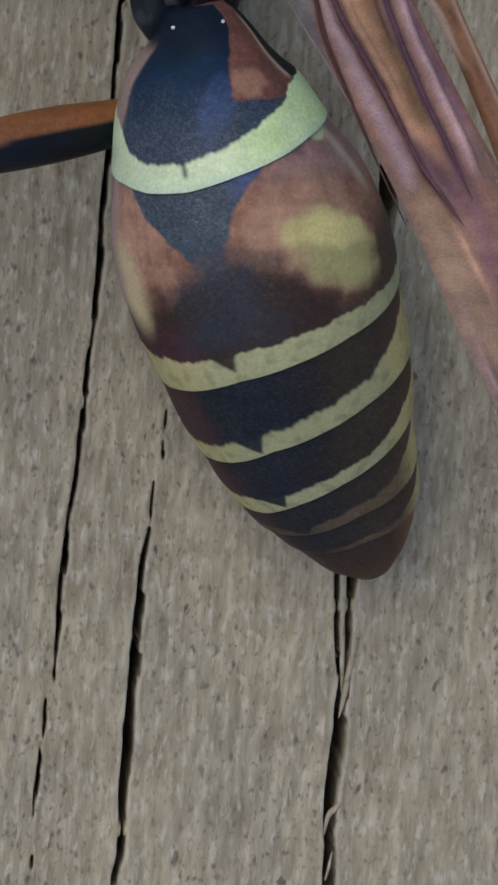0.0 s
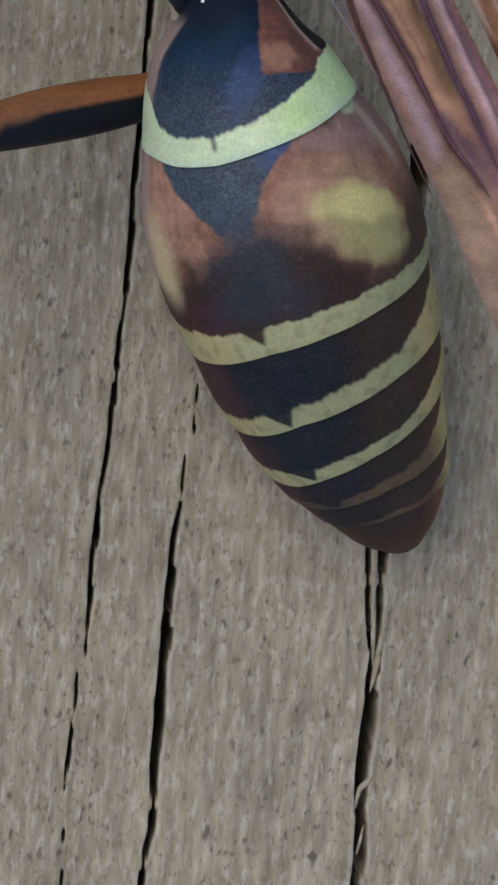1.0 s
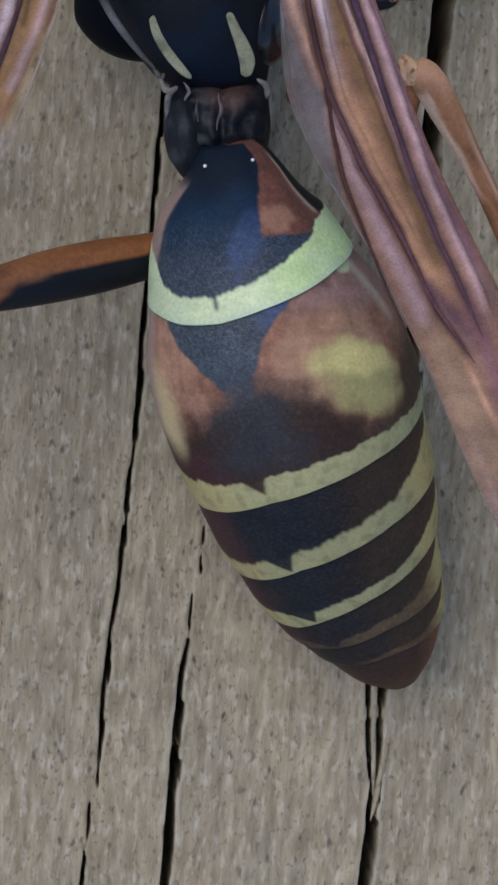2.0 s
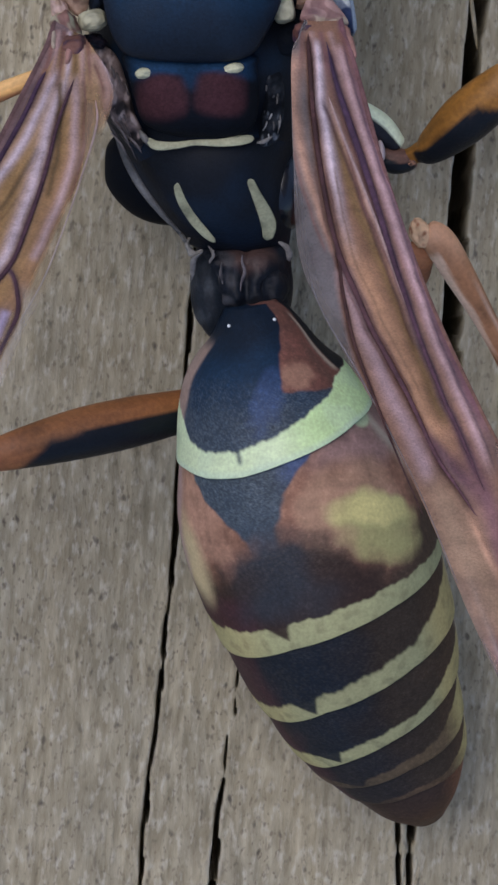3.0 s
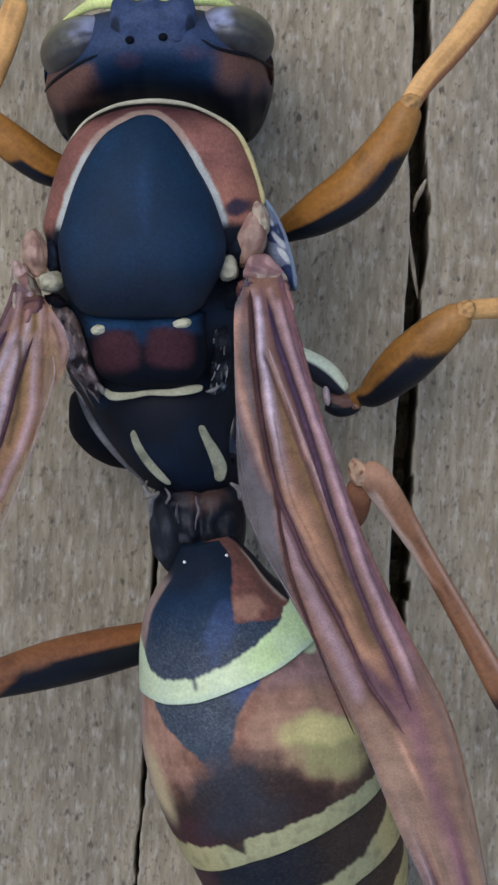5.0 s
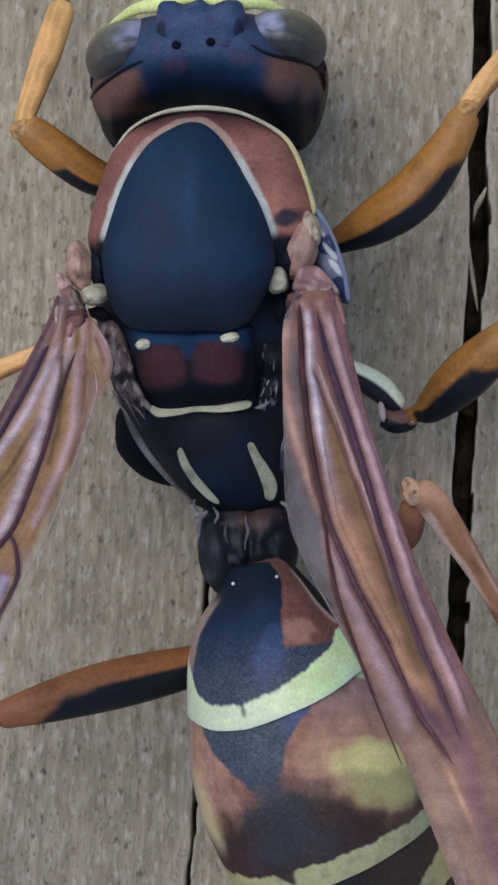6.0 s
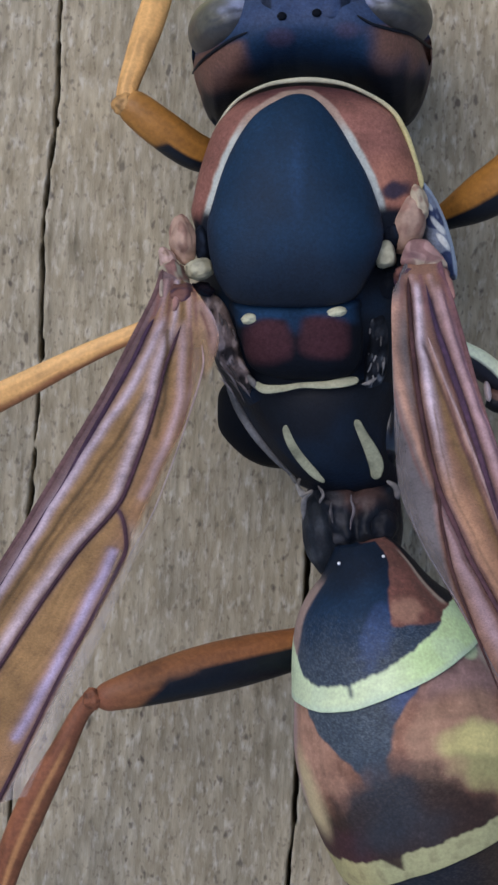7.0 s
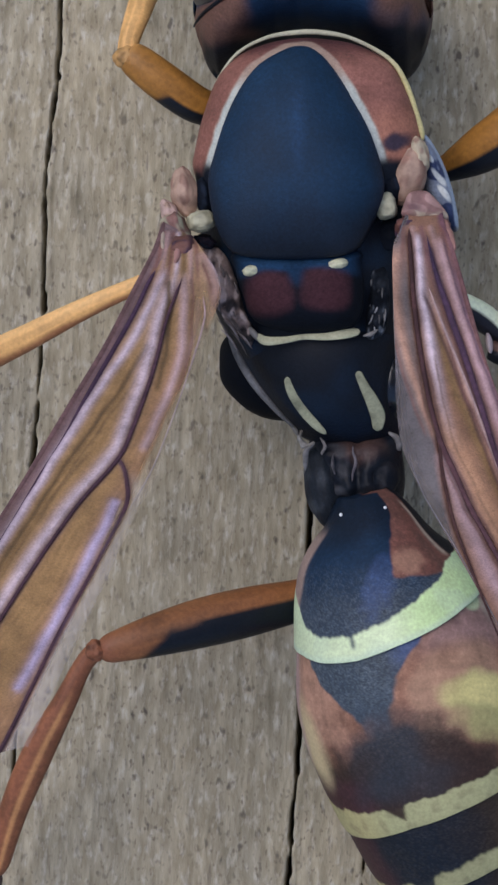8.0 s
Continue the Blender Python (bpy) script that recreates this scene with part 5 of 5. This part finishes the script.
# ---- wings, raised and folded lengthwise like fans ----
def wing(name, label, edge_a, edge_b, paint, n=220, m=150):
    """A creased sheet between two edges; paint(v, q, s) gives pigment, body and lift at q (across) and s (root to tip)."""
    a, b = spline(edge_a, n), spline(edge_b, n)
    q, k = np.meshgrid(np.linspace(0, 1, m), np.linspace(0, 1, n))
    v = (a[:, None] + (b - a)[:, None] * q[..., None]).reshape(-1, 3)
    q, k = q.ravel(), k.ravel()
    c, body, lift = paint(v, q, k)
    c = c * (1.10 + 0.20 * wobble(*v.T, 1.6, 3.0) + 0.10 * wobble(*v.T, 11.0, 5.0))[:, None]
    v = v + np.outer(lift, (0, 0, 1))
    under = v - np.array((0, 0, 0.02))
    f = ring_faces(n, m, closed=False)
    f = f + [tuple(len(v) + i for i in reversed(t)) for t in f]
    return part(name, np.vstack((v, under)), f, SKIN, wasp, label, np.vstack((c, c)), np.tile(np.clip(body, 0, 1), 2))


def pleats(rows, q):
    """Colour, body and lift at q from rows of (place across, colour, body, lift)."""
    p = [r[0] for r in rows]
    return np.stack([np.interp(q, p, [r[1][k] for r in rows]) for k in range(3)] + [np.interp(q, p, [r[2] for r in rows]), np.interp(q, p, [r[3] for r in rows])], -1)


def vein(parent, path, widths, color, far=None, flat=0.4):
    v, f, uu, ss, hh = tube(path, widths, [flat * w for w in widths], n=90, seg=14)
    c = tint(len(v), color)
    if far is not None:
        c = blend(c, far, uu)
    part("vein", v, f, VEIN, parent, "", c * (1 + 0.2 * wobble(*v.T, 3.0, 2.0))[:, None])


def across(edge_a, edge_b, places, lift, n=9):
    """A line from root to tip whose place across the wing runs through the given values."""
    a, b = spline(edge_a, n), spline(edge_b, n)
    q = np.interp(np.linspace(0, 1, n), np.linspace(0, 1, len(places)), places)[:, None]
    p = a + (b - a) * q
    p[:, 2] += lift
    return [tuple(r) for r in p]


R_OUT = [(1.90, 3.08, 4.80), (1.94, 2.84, 4.98), (2.08, 2.45, 5.30), (2.39, 1.14, 6.15), (2.90, -0.48, 7.32), (3.40, -1.88, 8.33), (4.06, -3.24, 9.30), (4.50, -4.31, 10.08), (4.80, -6.0, 11.3), (5.1, -8.0, 12.4)]
R_IN = [(1.36, 3.02, 4.80), (1.28, 2.78, 5.00), (1.16, 2.40, 5.30), (1.18, 1.16, 6.14), (1.25, -0.50, 7.32), (1.68, -1.55, 8.05), (2.36, -2.80, 8.97), (2.98, -4.10, 9.92), (3.52, -5.45, 10.9), (4.3, -7.2, 12.0)]
SMOKE = np.array((0.15, 0.135, 0.140))
TAN = np.array((0.345, 0.185, 0.105))
MAUVE = np.array((0.265, 0.155, 0.152))
BARK = np.array((0.055, 0.024, 0.022))
PLUM = np.array((0.135, 0.062, 0.080))
FAWN = TAN * 0.56 + PUTTY * 0.31
NEAR_TIP = [
    (0.0, SMOKE * 1.3, 0.20, 0.0), (0.12, MAUVE * 1.0, 0.45, 0.05), (0.20, LILAC * 0.65, 0.66, 0.09), (0.27, BARK * 2.8, 0.75, 0.02), (0.36, FAWN, 0.75, 0.06), (0.46, FAWN * 0.7 + MAUVE * 0.3, 0.75, 0.0), (0.56, FAWN * 0.5 + PLUM * 0.6, 0.80, 0.03),
    (0.66, PLUM * 1.6, 0.80, 0.08), (0.74, PLUM * 1.2, 0.78, 0.05), (0.82, FAWN * 0.9, 0.72, 0.03), (0.92, FAWN, 0.60, 0.03), (1.0, SMOKE * 1.3, 0.35, 0.0)]
R_DARK = [(1.41, 2.78, 5.03), (1.42, 2.48, 5.28), (1.48, 1.54, 5.89), (1.56, 0.84, 6.37), (1.68, 0.09, 6.91), (1.83, -0.54, 7.36), (2.05, -1.06, 7.74), (2.25, -1.54, 8.08), (2.55, -2.12, 8.50), (2.80, -2.60, 8.85), (3.14, -3.36, 9.39), (3.40, -3.76, 9.67), (3.72, -4.25, 10.03)]
R_DARK_IN = [(1.83, -0.54, 7.36), (1.88, -1.11, 7.78), (2.05, -1.88, 8.33), (2.32, -2.64, 8.87), (2.61, -3.39, 9.41), (2.95, -4.2, 10.0)]
R_TAN_IN = [(1.24, 2.62, 5.14), (1.16, 1.95, 5.6), (1.25, 1.27, 6.06), (1.41, 0.57, 6.56), (1.60, -0.07, 7.02), (1.78, -0.54, 7.36)]
R_PINK = [(1.85, -0.70, 7.48), (1.97, -1.06, 7.74), (2.15, -1.58, 8.11), (2.47, -2.39, 8.69), (2.77, -3.04, 9.16), (3.10, -3.8, 9.7)]
R_LILAC = [(1.52, 2.74, 5.06), (1.54, 2.25, 5.43), (1.62, 1.54, 5.89), (1.70, 1.06, 6.21), (1.80, 0.46, 6.64), (1.95, -0.28, 7.17), (2.17, -0.80, 7.55)]
R_TAN = [(1.80, 0.46, 6.64), (1.96, -0.28, 7.17), (2.18, -0.80, 7.55), (2.43, -1.37, 7.96), (2.69, -1.93, 8.37), (2.95, -2.54, 8.80), (3.22, -3.21, 9.28), (3.45, -3.55, 9.52)]
R_GOLD = [(1.77, 1.38, 5.99), (1.90, 0.84, 6.37), (2.11, 0.14, 6.87), (2.36, -0.49, 7.33), (2.56, -1.01, 7.70), (2.85, -1.73, 8.22), (3.09, -2.39, 8.69), (3.37, -3.04, 9.16)]
R_PALE = [(1.70, 1.82, 5.71), (1.93, 1.16, 6.13), (2.15, 0.57, 6.56), (2.38, -0.07, 7.02), (2.60, -0.75, 7.51), (2.82, -1.37, 7.96), (3.01, -1.88, 8.33)]
R_VIOLET = [(1.68, 2.66, 5.12), (1.80, 2.09, 5.53), (1.98, 1.49, 5.92), (2.19, 0.84, 6.37), (2.40, 0.14, 6.87), (2.60, -0.60, 7.41), (2.80, -1.25, 7.88), (2.98, -1.80, 8.27), (3.24, -2.50, 8.78), (3.52, -3.15, 9.24), (3.80, -3.85, 9.74)]
R_MAUVE = [(1.86, 2.72, 5.07), (1.96, 2.20, 5.46), (2.14, 1.54, 5.89), (2.36, 0.84, 6.37), (2.58, 0.14, 6.87), (2.80, -0.59, 7.40), (3.05, -1.37, 7.96), (3.29, -2.04, 8.44), (3.60, -2.79, 8.98), (3.95, -3.7, 9.62)]


def paint_right(v, q, k):
    y = v[:, 1]
    n1 = wobble(*v.T, 2.0, 4.0)
    c, body, lift = tint(len(v), TAN * 0.45 + BARK * 0.8), np.full(len(v), 0.97), np.zeros(len(v))

    def lay(path, wide, color, amount=1.0, up=0.0, solid=0.97, taper=1.0, ends=(0.06, 0.94)):
        nonlocal c, body, lift
        d, u = gap_to(v, path)
        w = amount * np.exp(-((d + 0.02 * wobble(*v.T, 3.0, 2.0)) / (wide * (1 + (taper - 1) * u))) ** 2) * smooth01(-0.01, ends[0], u) * smooth01(1.01, ends[1], u)
        c, body, lift = blend(c, color, w), body + (solid - body) * w, lift + up * w

    inner, _ = gap_to(v, R_DARK[:6] + R_DARK_IN[1:])
    grey = smooth01(-0.02, -0.13, inner)
    c = blend(c, blend(tint(len(v), SMOKE * 1.05), MAUVE * 0.75 + LILAC * 0.12, smooth01(-1.6, -2.6, y)), grey)
    c = blend(c, FAWN * 0.9, 0.6 * smooth01(-3.2, -5.0, y) * (1 - grey))
    body = body - 0.18 * smooth01(-3.4, -5.2, y)
    body = body - grey * (0.24 + 0.30 * smooth01(0.16, 0.0, q))
    c = blend(c, PLUM * 0.8 + RED * 0.12, smooth01(0.84, 0.93, q))
    lay(R_TAN_IN, 0.15, TAN * 0.75 + PINK * 0.45, 0.95, 0.08, 0.97, 0.35, (0.10, 0.97))
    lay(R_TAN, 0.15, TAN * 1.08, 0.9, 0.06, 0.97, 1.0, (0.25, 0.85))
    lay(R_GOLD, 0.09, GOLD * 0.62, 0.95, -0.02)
    # the lilac in these strips is the pleats' sheen, put into the pigment
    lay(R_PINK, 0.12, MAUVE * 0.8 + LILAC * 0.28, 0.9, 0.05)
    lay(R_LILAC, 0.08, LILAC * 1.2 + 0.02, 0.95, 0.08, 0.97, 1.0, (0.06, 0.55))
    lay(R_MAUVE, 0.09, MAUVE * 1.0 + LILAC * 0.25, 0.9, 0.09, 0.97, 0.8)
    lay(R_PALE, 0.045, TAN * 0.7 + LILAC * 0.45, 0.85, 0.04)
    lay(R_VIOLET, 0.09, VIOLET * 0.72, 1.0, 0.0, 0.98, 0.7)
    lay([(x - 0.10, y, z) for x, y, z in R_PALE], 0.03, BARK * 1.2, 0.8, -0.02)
    for k0, col in enumerate((RED * 0.5, PINK * 1.1, RED * 0.35 + VIOLET * 0.5, PINK, RED * 0.6)):
        lay([(1.32 + 0.14 * k0, 2.85, 5.0), (1.30 + 0.18 * k0, 2.4, 5.3), (1.28 + 0.215 * k0, 1.7, 5.75)], 0.045, col, 0.8, 0.03 * (k0 % 2), 0.97, 1.0, (0.06, 0.35))
    for off, col in ((0.075, BARK * 1.6), (0.20, TAN * 0.5), (-0.09, RED * 0.5)):
        lay([(x + off, y, z) for x, y, z in R_DARK[3:10]], 0.022, col, 0.6)
    lay([(x + 0.11, y, z) for x, y, z in R_GOLD], 0.025, BARK * 2.0, 0.7)
    lay([(x - 0.13, y, z) for x, y, z in R_TAN_IN], 0.03, RED * 0.55, 0.7)
    lay([(x + 0.07, y, z) for x, y, z in R_MAUVE], 0.02, VIOLET, 0.6)
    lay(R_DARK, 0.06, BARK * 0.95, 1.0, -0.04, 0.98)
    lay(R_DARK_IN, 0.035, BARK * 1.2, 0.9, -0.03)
    lay([(2.86, -2.95, 9.10), (3.21, -3.33, 9.36), (3.57, -3.75, 9.67), (3.88, -4.25, 10.0)], 0.11, PLUM * 0.75, 0.9, 0.02, 0.97, 1.2, (0.3, 0.6))
    lay([(3.45, -2.9, 9.1), (3.72, -3.6, 9.6), (3.92, -4.29, 10.06), (4.07, -4.93, 10.53), (4.29, -5.57, 10.99), (4.51, -6.26, 11.44)], 0.14, PLUM * 1.25, 0.70, 0.05, 0.86, 1.0, (0.3, 0.8))
    lay([(3.00, -3.5, 9.5), (3.22, -3.98, 9.84), (3.48, -4.63, 10.31), (3.76, -5.33, 10.82), (4.04, -6.14, 11.37)], 0.17, FAWN, 0.80, 0.05, 0.82, 1.2, (0.3, 0.8))
    lay([(3.55, -4.1, 9.9), (3.80, -4.63, 10.31), (4.05, -5.33, 10.82)], 0.05, TAN * 1.0 + PINK * 0.3, 0.7, 0.04, 0.95, 1.0, (0.3, 0.6))
    edge = smooth01(0.80, 1.0, q) * smooth01(-2.6, -3.6, y)
    c, body = blend(c, TAN * 0.5 + SMOKE * 0.6, edge), body - 0.60 * edge
    w = smooth01(-4.8, -6.6, y + 0.3 * n1)[:, None]
    far = pleats(NEAR_TIP, q + 0.02 * np.sin(7 * k + 9 * q))
    t = np.c_[c, body, lift] * (1 - w) + far * w
    t[:, :3] *= (1 + 0.16 * n1 + 0.07 * wobble(*v.T, 6.0, 8.0))[:, None]
    return t[:, :3], t[:, 3], t[:, 4]


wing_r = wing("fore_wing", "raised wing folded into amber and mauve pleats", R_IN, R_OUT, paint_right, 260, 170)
vein(wing_r, R_DARK, [0.03, 0.06, 0.07, 0.07, 0.07, 0.09, 0.08, 0.07, 0.07, 0.06, 0.05, 0.04, 0.02], BARK * 0.85, PLUM * 0.7)
vein(wing_r, R_DARK_IN, [0.05, 0.05, 0.04, 0.04, 0.03, 0.02], BARK)
vein(wing_r, [(x, y, z + 0.07) for x, y, z in R_VIOLET], [0.02, 0.06, 0.09, 0.09, 0.08, 0.08, 0.07, 0.06, 0.05, 0.04, 0.02], np.array((0.040, 0.022, 0.050)), PLUM * 0.7)
vein(wing_r, [(x, y, z + 0.05) for x, y, z in R_PALE], [0.02, 0.035, 0.035, 0.035, 0.035, 0.03, 0.02], TAN * 0.3 + LILAC * 0.5, TAN * 0.4 + LILAC * 0.35)
vein(wing_r, across(R_IN, R_OUT, (0.985, 0.985), 0.0), [0.07] * 5 + [0.05, 0.03, 0.02, 0.01], PLUM * 0.9, TAN * 0.5)
vein(wing_r, across(R_IN, R_OUT, (0.02, 0.02), 0.0), [0.02] * 6 + [0.015] * 3, SMOKE * 0.9, SMOKE)

L_VIOLET = [(-2.47, 2.18, 5.36), (-2.58, 1.96, 5.53), (-2.79, 1.46, 5.91), (-3.10, 0.84, 6.39), (-3.41, 0.23, 6.87), (-3.72, -0.42, 7.38), (-4.06, -1.02, 7.84), (-4.42, -1.69, 8.37), (-5.0, -2.7, 9.15), (-6.2, -4.8, 10.7)]
L_OUT = [(-2.36, 2.98, 4.80), (-2.45, 2.63, 5.00), (-2.63, 2.28, 5.27), (-2.95, 1.47, 5.91), (-3.27, 0.84, 6.39), (-3.62, 0.19, 6.91), (-3.93, -0.39, 7.36), (-4.27, -1.01, 7.84), (-4.68, -1.73, 8.40), (-5.75, -3.6, 9.8), (-6.8, -5.5, 11.2)]
L_IN = [(-1.90, 2.72, 4.85), (-1.64, 2.36, 5.21), (-1.51, 2.08, 5.43), (-1.47, 1.72, 5.70), (-1.72, 0.91, 6.34), (-2.05, 0.03, 7.03), (-2.27, -0.92, 7.77), (-2.62, -1.59, 8.29), (-3.0, -2.55, 9.05), (-3.5, -3.7, 9.95), (-4.0, -4.9, 10.85)]
LILAC_1 = [(-2.27, 2.27, 5.28), (-2.46, 1.82, 5.64), (-2.70, 1.24, 6.09), (-2.94, 0.79, 6.43), (-3.25, 0.31, 6.81), (-3.52, -0.16, 7.18), (-3.79, -0.63, 7.55), (-4.02, -1.06, 7.88), (-4.28, -1.52, 8.24), (-4.62, -2.10, 8.70), (-5.7, -3.95, 10.1)]
VEIN_A = [(-2.13, 2.09, 5.46), (-2.34, 1.45, 5.98), (-2.54, 0.56, 6.66), (-2.81, -0.31, 7.34), (-3.00, -0.74, 7.68), (-3.55, -1.41, 8.20), (-4.09, -2.23, 8.84), (-4.53, -2.97, 9.42), (-5.5, -4.6, 10.6)]
VEIN_B = [(-2.94, -0.76, 7.66), (-2.84, -0.86, 7.74), (-2.77, -1.10, 7.92), (-2.75, -1.42, 8.18), (-2.90, -1.78, 8.44), (-3.24, -2.50, 9.02), (-3.61, -3.23, 9.59), (-4.04, -4.18, 10.33), (-4.36, -4.88, 10.88), (-5.0, -6.2, 11.8)]
SHEEN_B = [(-2.90, -1.34, 8.14), (-3.00, -1.64, 8.40), (-3.20, -2.06, 8.70), (-3.62, -2.96, 9.40), (-4.04, -3.80, 10.06), (-4.24, -4.16, 10.32)]
FOLD_IN = [(-2.03, 2.20, 5.35), (-2.01, 1.45, 5.92), (-2.04, 0.79, 6.43), (-2.22, 0.19, 6.91), (-2.39, -0.23, 7.23), (-2.57, -0.68, 7.59)]
FOLD_MID = [(-2.24, 2.07, 5.44), (-2.23, 1.45, 5.92), (-2.26, 0.88, 6.36), (-2.40, 0.23, 6.87)]
CREASE = [(-2.50, 1.06, 6.22), (-2.60, 0.88, 6.37), (-2.91, 0.31, 6.81), (-3.19, -0.08, 7.12), (-3.50, -0.55, 7.48), (-3.81, -1.06, 7.88), (-4.11, -1.57, 8.27), (-4.41, -2.06, 8.66), (-5.3, -3.6, 9.8)]
MARGIN = [(-1.72, 1.75, 5.70), (-1.70, 1.35, 6.00), (-1.92, 0.51, 6.65), (-2.15, -0.23, 7.23), (-2.41, -0.95, 7.80), (-2.72, -1.54, 8.25)]


def paint_left(v, q, k):
    c, body, lift = tint(len(v), GOLD), np.full(len(v), 0.88), np.zeros(len(v))

    def lay(path, at, wide, color, amount=1.0, up=0.0, solid=0.97, span=(0.0, 1.0), soft=0.05):
        nonlocal c, body, lift
        d, u = gap_to(v, path)
        w = amount * np.exp(-((d - at + 0.012 * wobble(*v.T, 4.0, 2.0)) / wide) ** 2) * smooth01(span[0] - 0.01, span[0] + 0.05, u) * smooth01(span[1] + 0.01, span[1] - soft, u)
        c, body, lift = blend(c, color, w), body + (solid - body) * w, lift + up * w

    c = blend(c, TAN * 0.45 + GOLD * 0.4, smooth01(0.62, 0.80, q))
    d, u = gap_to(v, FOLD_IN + [(-2.8, -1.3, 8.1)])
    c = blend(c, GOLD * 0.9 + PUTTY * 0.25, 0.7 * smooth01(0.05, 0.2, d))
    body = body - 0.78 * smooth01(0.02, 0.16, d) * smooth01(2.2, 1.2, v[:, 1])
    d, u = gap_to(v, MARGIN + [(-3.2, -2.6, 9.1)])
    body = body - (body - 0.03) * smooth01(0.0, 0.06, d) * smooth01(2.0, 1.6, v[:, 1]) * smooth01(-1.7, -1.4, v[:, 1])
    d, u = gap_to(v, L_VIOLET)
    c = blend(c, MAUVE * 0.55 + SMOKE * 0.35, smooth01(-0.02, -0.08, d))
    body = body - 0.12 * smooth01(-0.04, -0.12, d)
    streaks = np.sin(58 * d + 5 * wobble(*v.T, 1.2, 3.0)) * smooth01(-0.4, 0.5, wobble(v[:, 0] + v[:, 1], d * 6, v[:, 2], 1.3, 5.0))
    c = c * (1 + 0.10 * streaks)[:, None]
    # the thin clear hind margin
    d, u = gap_to(v, VEIN_B)
    clear = smooth01(0.03, 0.10, d) * smooth01(-0.9, -1.5, v[:, 1])
    c = blend(c, np.array((0.50, 0.47, 0.46)), clear)
    body = body - (body - 0.20) * clear
    # leading edge and folds, with the pleats' lilac sheen painted on as colour
    c = blend(c, MAUVE * 0.5 + BARK * 0.3, smooth01(0.10, 0.03, q))
    lay(L_VIOLET, 0.0, 0.065, VIOLET * 0.85)
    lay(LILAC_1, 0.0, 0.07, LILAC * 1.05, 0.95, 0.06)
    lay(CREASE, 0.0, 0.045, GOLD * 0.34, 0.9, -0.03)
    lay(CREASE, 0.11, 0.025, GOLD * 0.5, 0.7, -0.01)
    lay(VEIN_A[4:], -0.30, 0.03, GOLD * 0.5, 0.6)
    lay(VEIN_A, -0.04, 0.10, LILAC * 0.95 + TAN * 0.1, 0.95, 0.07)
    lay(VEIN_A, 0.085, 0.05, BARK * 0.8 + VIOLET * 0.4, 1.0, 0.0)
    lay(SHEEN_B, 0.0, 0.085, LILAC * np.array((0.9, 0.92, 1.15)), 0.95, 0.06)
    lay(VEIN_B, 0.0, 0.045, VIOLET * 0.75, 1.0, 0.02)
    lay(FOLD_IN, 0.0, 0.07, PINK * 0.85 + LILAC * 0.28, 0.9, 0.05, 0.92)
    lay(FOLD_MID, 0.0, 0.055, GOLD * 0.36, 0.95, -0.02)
    lay([(x + 0.13, y, z) for x, y, z in FOLD_IN], 0.0, 0.03, RED * 0.45, 0.8, -0.01, 0.9, (0.0, 0.6))
    for k0, col in enumerate((RED * 0.5, PINK * 1.0, RED * 0.4, LILAC * 0.85, GOLD * 0.4, PINK * 1.1, RED * 0.5)):
        lay([(-2.34 + 0.075 * k0, 2.85, 4.9), (-2.46 + 0.105 * k0, 2.25, 5.3), (-2.66 + 0.150 * k0, 1.6, 5.8)], 0.0, 0.045, col, 0.9, 0.03 * (k0 % 2), 0.97, (0.0, 1.0), 0.6)
    lay([(-1.78, 2.50, 5.10), (-1.60, 2.15, 5.38), (-1.54, 1.85, 5.62), (-1.58, 1.50, 5.90), (-1.72, 1.15, 6.15)], 0.0, 0.12, PINK * 0.8 + TAN * 0.15, 0.9, 0.04, 0.92, (0.0, 1.0), 0.5)
    lay([(-1.66, 2.40, 5.18), (-1.48, 2.05, 5.45), (-1.45, 1.78, 5.66)], 0.0, 0.04, LILAC * 0.9, 0.8, 0.03, 0.9, (0.0, 1.0), 0.5)
    lay([(-1.76, 2.30, 5.25), (-1.62, 1.95, 5.52), (-1.64, 1.60, 5.80)], 0.0, 0.03, RED * 0.4, 0.8, 0.0, 0.95, (0.0, 1.0), 0.5)
    body = body - 0.55 * body * smooth01(0.94, 1.0, q + 0.02 * wobble(*v.T, 5.0, 3.0))
    lay(MARGIN, -0.10, 0.05, PINK * 0.8, 0.6, 0.02, 0.7, (0.0, 0.4))
    return c, body, lift


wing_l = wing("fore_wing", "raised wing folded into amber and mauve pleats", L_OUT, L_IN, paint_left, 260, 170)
vein(wing_l, across(L_OUT, L_IN, (0.01, 0.01), 0.0), [0.08] * 6 + [0.06] * 3, MAUVE * 0.35 + BARK * 0.5)
vein(wing_l, [(x + 0.085, y - 0.03, z + 0.02) for x, y, z in VEIN_A], [0.04, 0.05, 0.06, 0.06, 0.06, 0.05, 0.05, 0.05, 0.04], BARK * 0.6 + VIOLET * 0.4)
vein(wing_l, VEIN_B, [0.05, 0.05, 0.06, 0.06, 0.06, 0.06, 0.06, 0.05, 0.05, 0.04], BARK * 0.6 + VIOLET * 0.4)
vein(wing_l, [(x, y, z + 0.02) for x, y, z in L_VIOLET], [0.04, 0.06, 0.07, 0.07, 0.07, 0.06, 0.06, 0.05, 0.05, 0.04], VIOLET * 0.8)
vein(wing_l, [(x, y, z + 0.02) for x, y, z in MARGIN], [0.02, 0.03, 0.022, 0.022, 0.02, 0.012], PINK * 0.8 + LILAC * 0.2, np.array((0.32, 0.29, 0.27)))
